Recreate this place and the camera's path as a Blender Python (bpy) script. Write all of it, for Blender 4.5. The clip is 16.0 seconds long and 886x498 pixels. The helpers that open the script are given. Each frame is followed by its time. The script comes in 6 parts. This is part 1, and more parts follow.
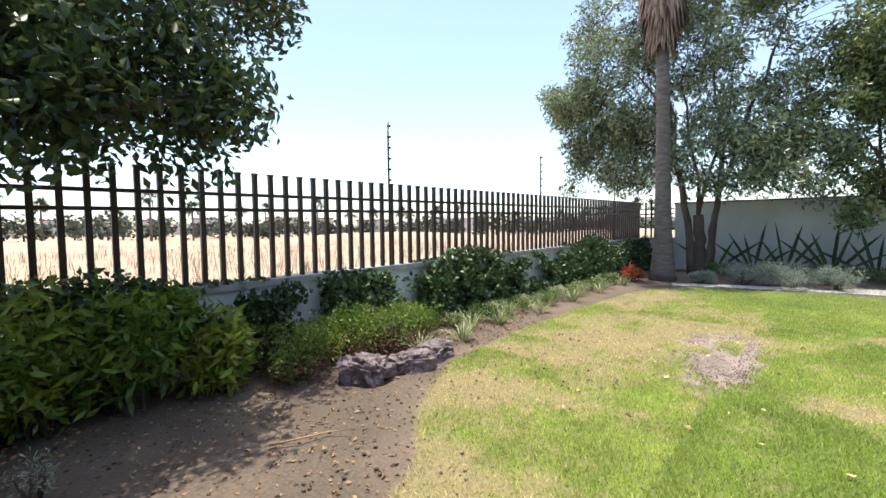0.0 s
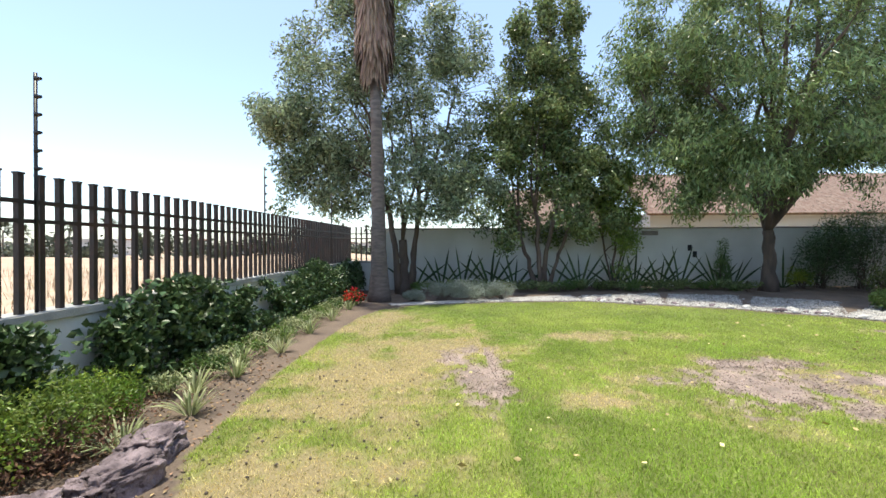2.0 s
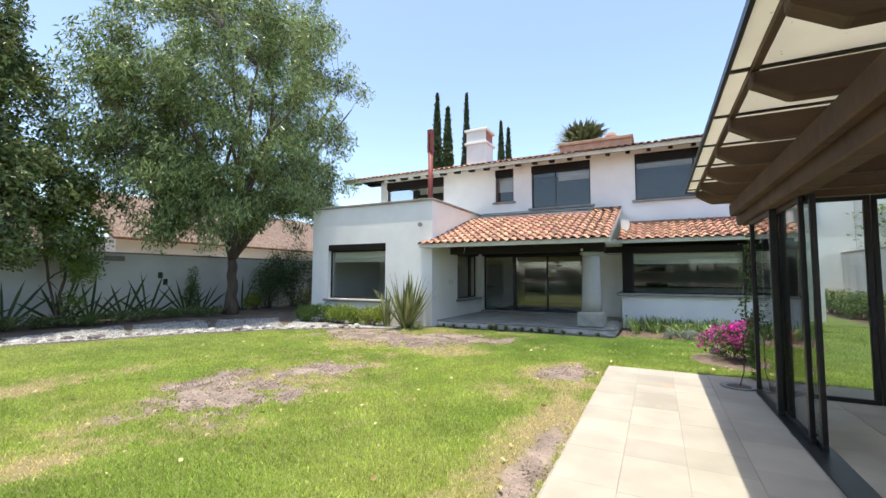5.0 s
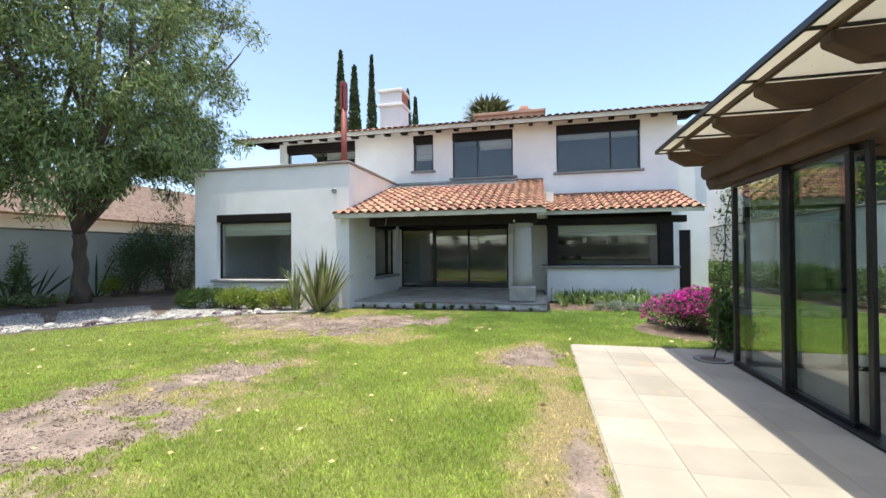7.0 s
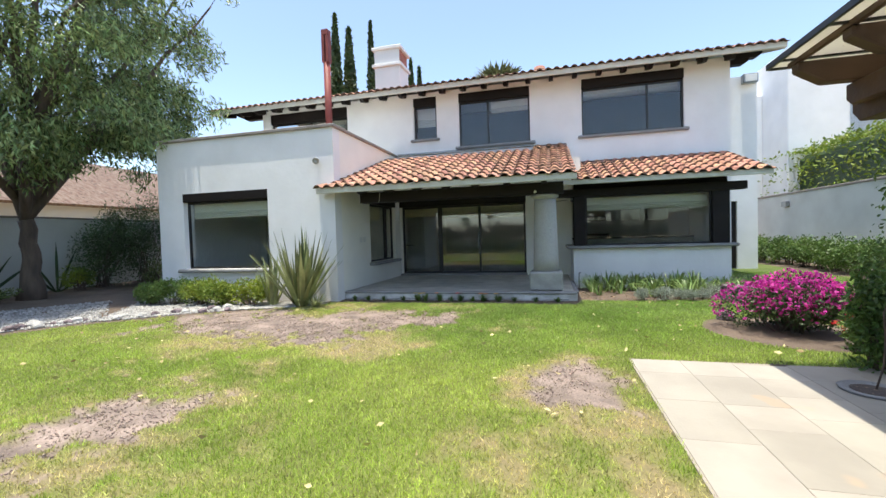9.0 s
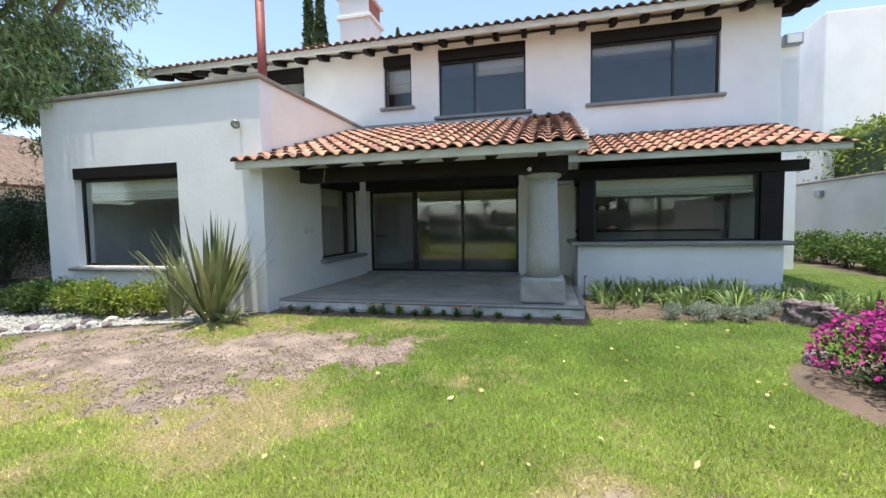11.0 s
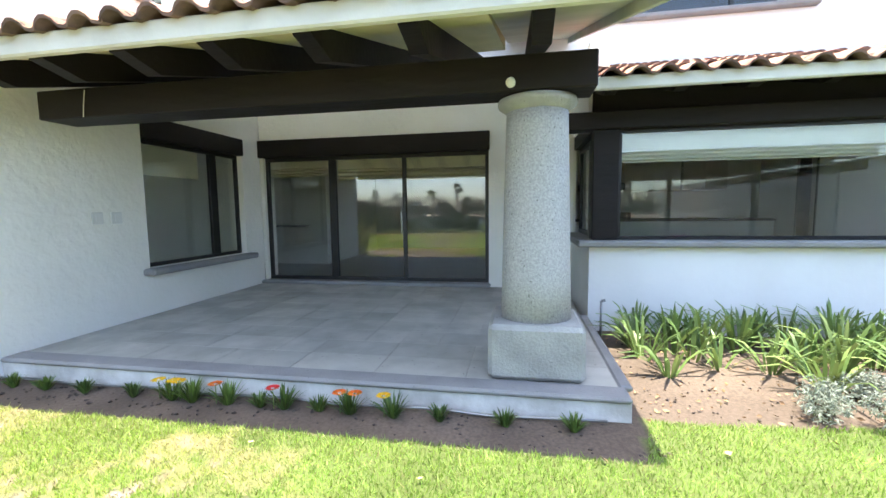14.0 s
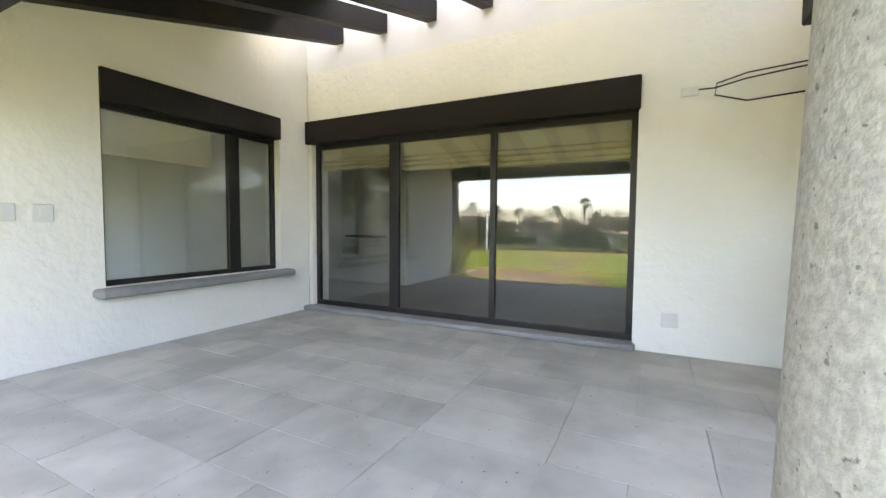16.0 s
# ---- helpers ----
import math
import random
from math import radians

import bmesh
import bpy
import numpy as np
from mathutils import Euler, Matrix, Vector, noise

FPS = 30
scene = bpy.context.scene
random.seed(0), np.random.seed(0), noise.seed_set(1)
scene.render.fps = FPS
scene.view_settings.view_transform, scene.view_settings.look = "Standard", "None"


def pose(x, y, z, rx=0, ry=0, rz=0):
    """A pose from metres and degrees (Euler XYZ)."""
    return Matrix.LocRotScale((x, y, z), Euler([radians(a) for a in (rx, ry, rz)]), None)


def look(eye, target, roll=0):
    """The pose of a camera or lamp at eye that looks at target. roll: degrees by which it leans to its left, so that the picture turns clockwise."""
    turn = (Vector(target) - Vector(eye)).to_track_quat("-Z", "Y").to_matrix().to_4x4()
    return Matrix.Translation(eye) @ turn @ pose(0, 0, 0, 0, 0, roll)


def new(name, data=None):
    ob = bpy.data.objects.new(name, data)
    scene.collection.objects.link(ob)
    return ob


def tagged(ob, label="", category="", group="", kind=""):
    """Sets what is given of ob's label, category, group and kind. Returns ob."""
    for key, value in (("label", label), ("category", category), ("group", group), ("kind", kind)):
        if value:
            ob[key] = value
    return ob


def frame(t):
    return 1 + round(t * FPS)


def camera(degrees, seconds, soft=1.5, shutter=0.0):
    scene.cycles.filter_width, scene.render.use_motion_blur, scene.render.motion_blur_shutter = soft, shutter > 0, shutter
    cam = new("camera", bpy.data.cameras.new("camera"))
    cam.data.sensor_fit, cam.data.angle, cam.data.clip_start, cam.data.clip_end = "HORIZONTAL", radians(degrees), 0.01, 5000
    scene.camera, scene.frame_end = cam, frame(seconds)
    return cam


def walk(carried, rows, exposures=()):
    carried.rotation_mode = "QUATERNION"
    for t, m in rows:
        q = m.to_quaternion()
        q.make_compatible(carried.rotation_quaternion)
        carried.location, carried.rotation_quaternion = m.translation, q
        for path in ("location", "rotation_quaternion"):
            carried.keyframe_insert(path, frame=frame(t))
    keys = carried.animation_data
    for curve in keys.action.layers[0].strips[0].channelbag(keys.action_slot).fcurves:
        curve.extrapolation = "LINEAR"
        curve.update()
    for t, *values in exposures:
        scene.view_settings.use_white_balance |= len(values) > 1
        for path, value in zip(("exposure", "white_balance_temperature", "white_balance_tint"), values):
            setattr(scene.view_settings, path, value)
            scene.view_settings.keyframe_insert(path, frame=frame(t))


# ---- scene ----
cam = camera(93.2, 16.0)
EXPOSURES = [(0, 1.44, 7000, 6), (2.5, 1.37, 7000, 6), (5, 1.36, 7000, 6), (11, 1.36, 6900, 6), (12.5, 1.77, 6900, 7), (13.5, 2.27, 6900, 8), (14, 2.68, 6900, 8), (14.5, 3.0, 7150, 9), (15, 3.25, 7700, 11), (15.5, 3.5, 8300, 13), (16, 3.75, 8300, 15)]
PATH = [
    (0, (0.681, 0.397, 1.458), (-0.667, 1.87, 1.349), -0.6),
    (0.5, (0.312, 0.526, 1.416), (-0.972, 2.055, 1.301), -0.4),
    (1, (-0.047, 0.647, 1.407), (-1.141, 2.317, 1.291), -0.2),
    (1.5, (-0.326, 0.737, 1.436), (-0.977, 2.626, 1.353), -0.2),
    (2, (-0.417, 0.866, 1.436), (-0.465, 2.865, 1.432), -0.2),
    (2.5, (-0.368, 0.976, 1.397), (0.156, 2.904, 1.472), -0.6),
    (3, (-0.417, 0.857, 1.447), (0.609, 2.57, 1.567), -0.1),
    (3.5, (-0.55, 0.588, 1.427), (0.814, 2.044, 1.576), 0.2),
    (4, (-0.487, 0.547, 1.424), (1.084, 1.774, 1.579), 0.3),
    (4.5, (-0.512, 0.564, 1.439), (1.181, 1.619, 1.579), 0.2),
    (5, (-0.505, 0.67, 1.411), (1.273, 1.576, 1.542), 0.2),
    (7.5, (0.707, 1.892, 1.308), (2.662, 2.313, 1.317), -0.6),
    (8, (1.103, 1.922, 1.273), (3.048, 2.389, 1.245), -0.7),
    (8.2, (1.305, 1.955, 1.281), (3.244, 2.44, 1.248), -1.3),
    (10.5, (3.728, 2.092, 1.308), (5.661, 2.591, 1.194), -1.2),
    (11, (4.31, 2.086, 1.348), (6.247, 2.57, 1.226), -1.0),
    (11.5, (4.857, 2.108, 1.319), (6.794, 2.587, 1.19), -0.6),
    (12, (5.435, 2.099, 1.307), (7.372, 2.572, 1.158), -0.2),
    (12.5, (6.03, 2.161, 1.281), (7.971, 2.61, 1.105), 0.0),
    (13, (6.606, 2.18, 1.327), (8.553, 2.594, 1.125), -0.1),
    (13.5, (7.157, 2.179, 1.299), (9.111, 2.556, 1.101), -0.5),
    (14, (7.682, 2.269, 1.302), (9.64, 2.629, 1.117), -0.7),
    (14.5, (8.169, 2.265, 1.286), (10.119, 2.677, 1.127), -0.8),
    (15, (8.702, 2.327, 1.185), (10.628, 2.853, 1.067), -0.2),
    (15.5, (9.322, 2.4, 1.175), (11.199, 3.083, 1.091), 0.2),
    (16, (9.996, 2.552, 1.186), (11.775, 3.46, 1.078), 0.4),
]
walk(cam, [(t, look(eye, target, roll)) for t, eye, target, roll in PATH], EXPOSURES)

# ---- world and sun ----
SUN_ELEV, SUN_AZ = 84.0, 162.0          # degrees; azimuth counted from +x towards +y of the side the sun stands on
world = bpy.data.worlds.new("sky")
scene.world = world
world.use_nodes = True
wn = world.node_tree
wbg = wn.nodes["Background"]
sky = wn.nodes.new("ShaderNodeTexSky")
sky.sky_type, sky.sun_disc = "NISHITA", False
sky.sun_elevation, sky.sun_rotation = radians(SUN_ELEV), radians(90 - SUN_AZ)
sky.altitude, sky.air_density, sky.dust_density, sky.ozone_density = 1900, 1.0, 6.0, 0.8
wn.links.new(sky.outputs[0], wbg.inputs[0])
wbg.inputs[1].default_value = 0.15
sun = new("sun", bpy.data.lights.new("sun", "SUN"))
sun.data.energy, sun.data.angle, sun.data.color = 2.45, radians(0.5), (1.0, 0.95, 0.86)
se, sa = radians(SUN_ELEV), radians(SUN_AZ)
sun.matrix_basis = look((0, 0, 20), (-math.cos(se) * math.cos(sa), -math.cos(se) * math.sin(sa), 20 - math.sin(se)))
tagged(sun, kind="structure")

# ---- materials ----
MATS = {}


def mat(name, c1, c2=None, scale=3.0, rough=0.8, bump=0.0, bscale=None, metal=0.0, spots=None, rand=0.0, island=0.0,
        detail=6.0, lo=0.35, hi=0.65, spec=0.5, translucent=0.0, attr=None, stain=0.0, stretch=(1, 1, 1)):
    """A procedural surface: two colours mixed by noise in world metres, fine relief, and optional random tint."""
    m = bpy.data.materials.new(name)
    m.use_nodes = True
    nt = m.node_tree
    N, L = nt.nodes.new, nt.links.new
    b = nt.nodes["Principled BSDF"]
    geo = N("ShaderNodeNewGeometry")
    mp = N("ShaderNodeMapping")
    mp.inputs["Scale"].default_value = stretch
    L(geo.outputs["Position"], mp.inputs["Vector"])
    pos = mp.outputs["Vector"]
    n1 = N("ShaderNodeTexNoise")
    n1.inputs["Scale"].default_value, n1.inputs["Detail"].default_value = scale, detail
    L(pos, n1.inputs["Vector"])
    ramp = N("ShaderNodeMapRange")
    ramp.inputs["From Min"].default_value, ramp.inputs["From Max"].default_value = lo, hi
    L(n1.outputs["Fac"], ramp.inputs["Value"])
    mix = N("ShaderNodeMix")
    mix.data_type = "RGBA"
    mix.inputs["A"].default_value = (*c1, 1)
    mix.inputs["B"].default_value = (*(c2 or [v * 0.85 for v in c1]), 1)
    L(ramp.outputs[0], mix.inputs["Factor"])
    col = mix.outputs["Result"]
    if attr:
        at = N("ShaderNodeAttribute")
        at.attribute_name = attr
        mx = N("ShaderNodeMix")
        mx.data_type, mx.blend_type = "RGBA", "MULTIPLY"
        mx.inputs["Factor"].default_value = 1.0
        L(col, mx.inputs["A"])
        L(at.outputs["Color"], mx.inputs["B"])
        col = mx.outputs["Result"]
    if spots:
        sc, colour, lim = spots
        v = N("ShaderNodeTexNoise")
        v.inputs["Scale"].default_value, v.inputs["Detail"].default_value = sc, 3
        L(geo.outputs["Position"], v.inputs["Vector"])
        r = N("ShaderNodeMapRange")
        r.inputs["From Min"].default_value, r.inputs["From Max"].default_value = lim, lim + 0.05
        L(v.outputs["Fac"], r.inputs["Value"])
        mx = N("ShaderNodeMix")
        mx.data_type = "RGBA"
        L(r.outputs[0], mx.inputs["Factor"])
        L(col, mx.inputs["A"])
        mx.inputs["B"].default_value = (*colour, 1)
        col = mx.outputs["Result"]
    if rand or island or stain:
        hsv = N("ShaderNodeHueSaturation")
        L(col, hsv.inputs["Color"])
        if stain:
            src = N("ShaderNodeTexNoise")
            src.inputs["Scale"].default_value = 0.7
            L(geo.outputs["Position"], src.inputs["Vector"])
            out, amount = src.outputs["Fac"], stain
        elif rand:
            src = N("ShaderNodeObjectInfo")
            out, amount = src.outputs["Random"], rand
        else:
            out, amount = geo.outputs["Random Per Island"], island
        r = N("ShaderNodeMapRange")
        r.inputs["To Min"].default_value, r.inputs["To Max"].default_value = 1 - amount, 1 + amount
        L(out, r.inputs["Value"])
        L(r.outputs[0], hsv.inputs["Value"])
        if not stain:
            r2 = N("ShaderNodeMapRange")
            r2.inputs["To Min"].default_value, r2.inputs["To Max"].default_value = 0.5 - amount * 0.05, 0.5 + amount * 0.05
            wh = N("ShaderNodeTexWhiteNoise")
            wh.noise_dimensions = "1D"
            L(out, wh.inputs["W"])
            L(wh.outputs["Value"], r2.inputs["Value"])
            L(r2.outputs[0], hsv.inputs["Hue"])
        col = hsv.outputs["Color"]
    L(col, b.inputs["Base Color"])
    b.inputs["Roughness"].default_value, b.inputs["Metallic"].default_value = rough, metal
    b.inputs["Specular IOR Level"].default_value = spec
    if bump:
        n2 = N("ShaderNodeTexNoise")
        n2.inputs["Scale"].default_value, n2.inputs["Detail"].default_value = bscale or scale * 8, 5
        L(pos, n2.inputs["Vector"])
        bp = N("ShaderNodeBump")
        bp.inputs["Strength"].default_value, bp.inputs["Distance"].default_value = min(1.0, bump), 0.02
        L(n2.outputs["Fac"], bp.inputs["Height"])
        L(bp.outputs[0], b.inputs["Normal"])
    if translucent:
        tr = N("ShaderNodeBsdfTranslucent")
        L(col, tr.inputs["Color"])
        ms = N("ShaderNodeMixShader")
        ms.inputs[0].default_value = translucent
        L(b.outputs[0], ms.inputs[1])
        L(tr.outputs[0], ms.inputs[2])
        L(ms.outputs[0], nt.nodes["Material Output"].inputs[0])
    MATS[name] = m
    return m


def glass(name, tint, ior=1.5, rough=0.0):
    """A window pane: clear with a tint, mirrored by Fresnel."""
    m = bpy.data.materials.new(name)
    m.use_nodes = True
    nt = m.node_tree
    nt.nodes.remove(nt.nodes["Principled BSDF"])
    N, L = nt.nodes.new, nt.links.new
    t, g, ms = N("ShaderNodeBsdfTransparent"), N("ShaderNodeBsdfGlossy"), N("ShaderNodeMixShader")
    t.inputs[0].default_value = (*tint, 1)
    g.inputs["Roughness"].default_value = rough
    lw, pw, mr = N("ShaderNodeLayerWeight"), N("ShaderNodeMath"), N("ShaderNodeMapRange")
    lw.inputs["Blend"].default_value = 0.5
    pw.operation = "POWER"
    pw.inputs[1].default_value = 4.0
    r0 = ((ior - 1) / (ior + 1)) ** 2
    mr.inputs["To Min"].default_value, mr.inputs["To Max"].default_value = r0, 1.0
    L(lw.outputs["Facing"], pw.inputs[0])
    L(pw.outputs[0], mr.inputs["Value"])
    L(mr.outputs[0], ms.inputs[0])
    L(t.outputs[0], ms.inputs[1])
    L(g.outputs[0], ms.inputs[2])
    L(ms.outputs[0], nt.nodes["Material Output"].inputs[0])
    return m


STUCCO = mat("stucco", (0.84, 0.845, 0.85), (0.77, 0.775, 0.78), 1.2, 0.9, 0.16, 11, stain=0.05)
STUCCO_IN = mat("stucco_cream", (0.87, 0.86, 0.80), (0.81, 0.80, 0.74), 1.2, 0.9, 0.55, 15, stain=0.04)
YARDWALL = mat("yard_wall_paint", (0.68, 0.69, 0.67), (0.57, 0.575, 0.555), 0.8, 0.9, 0.25, 20, stain=0.1)
COPING = mat("coping_stone", (0.30, 0.27, 0.25), (0.22, 0.20, 0.19), 4, 0.9, 0.4, 40)
CANTERA = mat("grey_stone", (0.30, 0.30, 0.30), (0.23, 0.23, 0.235), 3, 0.85, 0.3, 60, spots=(60, (0.12, 0.12, 0.12), 0.68))
CANTERA_TILE = mat("grey_stone_tile", (0.455, 0.45, 0.41), (0.34, 0.335, 0.303), 3.2, 0.7, 0.05, 70, rand=0.10, spots=(38, (0.17, 0.16, 0.155), 0.69))
GROUT = mat("grout", (0.37, 0.36, 0.335), None, 8, 0.95, 0.2)
STEPWHITE = mat("step_paint", (0.74, 0.74, 0.72), (0.42, 0.41, 0.38), 3, 0.9, 0.3, 30)
CONCRETE = mat("pebbled_concrete", (0.50, 0.495, 0.485), (0.36, 0.355, 0.35), 70, 0.9, 0.32, 110, spots=(60, (0.20, 0.195, 0.19), 0.65), stain=0.10)
CONCRETE2 = mat("smooth_concrete", (0.40, 0.40, 0.38), (0.31, 0.31, 0.295), 5, 0.9, 0.5, 50, spots=(60, (0.17, 0.17, 0.16), 0.68))
BLACKWOOD = mat("dark_stained_wood", (0.0075, 0.0055, 0.0055), (0.013, 0.009, 0.0085), 3, 0.6, 0.3, 18, stretch=(1, 0.25, 1), spec=0.3)
BROWNWOOD = mat("brown_wood", (0.115, 0.062, 0.036), (0.065, 0.036, 0.023), 3, 0.65, 0.4, 14, stretch=(1, 0.3, 1))
BLACKMETAL = mat("black_metal", (0.008, 0.008, 0.0085), (0.013, 0.012, 0.012), 8, 0.4)
FENCEMETAL = mat("fence_metal", (0.030, 0.020, 0.017), (0.075, 0.032, 0.024), 4, 0.5, 0.2, 60, lo=0.45, hi=0.8)
TERRACOTTA = mat("terracotta", (0.58, 0.315, 0.215), (0.42, 0.205, 0.14), 6, 0.85, 0.4, 50, rand=0.32, spots=(14, (0.15, 0.10, 0.08), 0.57))
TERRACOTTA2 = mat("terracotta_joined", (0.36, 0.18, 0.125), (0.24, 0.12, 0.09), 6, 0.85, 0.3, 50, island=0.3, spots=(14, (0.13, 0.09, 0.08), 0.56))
# clay of tile lips and undersides: weathering plus the shade there, both as colour
TILEEDGE = mat("weathered_shaded_tile_edge", (0.17, 0.105, 0.08), (0.10, 0.065, 0.052), 12, 0.95, rand=0.3)
CHIMCLAY = mat("chimney_clay", (0.40, 0.29, 0.22), (0.30, 0.21, 0.155), 3, 0.9, 0.4, 20)
FASCIA = mat("fascia_paint", (0.68, 0.68, 0.63), (0.58, 0.58, 0.53), 3, 0.85, 0.2, 20)
CREAM = mat("cream_boards", (0.82, 0.75, 0.50), (0.72, 0.66, 0.43), 5, 0.8, 0.2, 12, stretch=(0.3, 1, 1))
SHADE = mat("roman_blind", (0.86, 0.80, 0.60), (0.78, 0.72, 0.54), 8, 0.95, 0.2, 20, translucent=0.35)
WHITEBLIND = mat("white_blind", (0.80, 0.80, 0.73), (0.74, 0.74, 0.68), 8, 0.95, 0.1, 20)
INWALL = mat("interior_paint", (0.76, 0.76, 0.73), (0.70, 0.70, 0.67), 1, 0.9, 0.1, 20)
INFLOOR = mat("interior_floor", (0.30, 0.28, 0.26), (0.24, 0.22, 0.21), 2, 0.35, 0.05, 30)
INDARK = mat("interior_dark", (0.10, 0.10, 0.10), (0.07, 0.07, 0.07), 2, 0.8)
PLASTIC = mat("white_plastic", (0.75, 0.75, 0.72), (0.70, 0.70, 0.67), 5, 0.5)
GREYMETAL = mat("grey_metal", (0.35, 0.36, 0.37), (0.28, 0.29, 0.30), 10, 0.35, metal=0.8)
FLUERED = mat("flue_paint", (0.26, 0.055, 0.045), (0.19, 0.04, 0.035), 5, 0.6, 0.2, 30)
BRICKRED = mat("chimney_brick_paint", (0.42, 0.16, 0.12), (0.32, 0.12, 0.09), 6, 0.9, 0.5, 20)
PATIO = mat("beige_stone_tile", (0.40, 0.365, 0.315), (0.335, 0.305, 0.262), 2.2, 0.75, 0.12, 50, rand=0.11, spots=(2.3, (0.42, 0.33, 0.25), 0.68))
PATIOGROUT = mat("beige_grout", (0.36, 0.32, 0.27), None, 6, 0.95, 0.2)
PANEL = mat("frosted_roof_panel", (0.86, 0.83, 0.76), (0.78, 0.75, 0.68), 2, 0.6, 0.1, 12, translucent=0.42, spots=(30, (0.4, 0.36, 0.28), 0.7))
SOIL = mat("soil", (0.115, 0.09, 0.077), (0.065, 0.051, 0.044), 2.5, 0.95, 0.8, 30, spots=(28, (0.22, 0.16, 0.12), 0.63))
CRUMB = mat("earth_crumb", (0.42, 0.33, 0.285), (0.22, 0.165, 0.14), 6, 0.95, island=0.5)
LEAFLITTER = mat("dry_leaves", (0.36, 0.24, 0.13), (0.20, 0.12, 0.07), 5, 0.85, island=0.4)
FALLEN = mat("fallen_yellow_leaf", (0.62, 0.56, 0.28), (0.50, 0.36, 0.16), 3, 0.7, island=0.3)
PEBBLE = mat("pale_pebbles", (0.42, 0.41, 0.39), (0.28, 0.275, 0.27), 6, 0.9, 0.2, 40, island=0.35)
LAVA = mat("lava_rock", (0.27, 0.215, 0.23), (0.10, 0.078, 0.085), 9, 0.95, 1.0, 40, spots=(16, (0.10, 0.075, 0.08), 0.60))
BARK = mat("bark", (0.15, 0.11, 0.085), (0.08, 0.06, 0.048), 6, 0.95, 0.9, 30, stretch=(1, 1, 0.25))
PALMBARK = mat("palm_bark", (0.20, 0.165, 0.145), (0.12, 0.098, 0.088), 5, 0.95, 0.8, 25, stretch=(1, 1, 3))
THATCH = mat("dead_fronds", (0.34, 0.24, 0.18), (0.20, 0.13, 0.10), 5, 0.95, island=0.4, stretch=(1, 1, 0.2))
LEAF_ASH = mat("leaf_grey_green", (0.27, 0.325, 0.20), (0.16, 0.21, 0.11), 1.0, 0.27, island=0.7, translucent=0.40)
LEAF_PEPPER = mat("leaf_pale_green", (0.275, 0.355, 0.15), (0.15, 0.215, 0.08), 1.0, 0.27, island=0.7, translucent=0.40)
LEAF_DARK = mat("leaf_mid_green", (0.22, 0.275, 0.115), (0.115, 0.16, 0.06), 1.0, 0.27, island=0.7, translucent=0.34)
LEAF_FICUS = mat("leaf_dark_green", (0.065, 0.105, 0.035), (0.035, 0.065, 0.022), 1.0, 0.42, island=0.4, translucent=0.25)
LEAF_FICUSTREE = mat("leaf_glossy_green", (0.075, 0.12, 0.04), (0.045, 0.08, 0.026), 1.0, 0.35, island=0.4, translucent=0.38)
LEAF_SHRUBTREE = mat("leaf_bright_green", (0.24, 0.33, 0.07), (0.13, 0.20, 0.045), 1.0, 0.42, island=0.45, translucent=0.45)
LEAF_BRIGHT = mat("leaf_lime_green", (0.24, 0.34, 0.05), (0.10, 0.19, 0.03), 2.5, 0.4, island=0.45, translucent=0.4)
LEAF_YELLOW = mat("leaf_yellow_green", (0.30, 0.36, 0.05), (0.13, 0.21, 0.04), 2.0, 0.5, island=0.35, translucent=0.35)
LEAF_SHRUB = mat("leaf_shrub", (0.14, 0.225, 0.05), (0.07, 0.13, 0.035), 1.5, 0.45, island=0.4, translucent=0.3)
LEAF_IVY = mat("leaf_ivy", (0.10, 0.165, 0.06), (0.045, 0.085, 0.033), 1.5, 0.4, island=0.45, translucent=0.2)
LEAF_BLADE = mat("leaf_blade", (0.24, 0.33, 0.10), (0.10, 0.17, 0.05), 2.0, 0.45, island=0.35, translucent=0.25)
LEAF_AGAVE = mat("leaf_flax", (0.30, 0.32, 0.15), (0.13, 0.165, 0.07), 3.0, 0.45, island=0.35, translucent=0.15)
LEAF_GREYLAV = mat("leaf_silver", (0.33, 0.37, 0.31), (0.22, 0.26, 0.21), 3.0, 0.8, island=0.3, translucent=0.2)
LEAF_STRIPE = mat("leaf_striped", (0.40, 0.42, 0.24), (0.20, 0.26, 0.10), 3.0, 0.6, island=0.35, translucent=0.25)
LEAF_DRY = mat("leaf_dry_brown", (0.26, 0.15, 0.09), (0.15, 0.08, 0.05), 2.0, 0.8, island=0.4, translucent=0.2)
MAGENTA = mat("petal_magenta", (0.72, 0.06, 0.42), (0.50, 0.03, 0.30), 5, 0.6, island=0.3, translucent=0.4)
REDPETAL = mat("petal_red", (0.78, 0.05, 0.03), (0.55, 0.02, 0.02), 5, 0.6, island=0.3, translucent=0.3)
ORANGEPETAL = mat("petal_orange", (0.85, 0.25, 0.03), (0.75, 0.13, 0.02), 5, 0.6, island=0.3, translucent=0.3)
YELLOWPETAL = mat("petal_yellow", (0.90, 0.62, 0.03), (0.80, 0.45, 0.02), 5, 0.6, island=0.3, translucent=0.3)
GRASSBLADE = mat("grass_blade", (1, 1, 1), (0.78, 0.82, 0.78), 1.3, 0.5, translucent=0.5, attr="tint")
LAWN = mat("lawn_ground", (1, 1, 1), (0.66, 0.66, 0.66), 45, 0.95, 0.25, 90, attr="tint")
FIELD = mat("dry_field", (0.46, 0.345, 0.245), (0.37, 0.27, 0.19), 0.25, 0.95, 0.6, 9, spots=(1.2, (0.34, 0.27, 0.13), 0.62))
DRYBLADE = mat("dry_weeds", (0.38, 0.28, 0.18), (0.28, 0.20, 0.125), 2, 0.9, island=0.3, translucent=0.2)
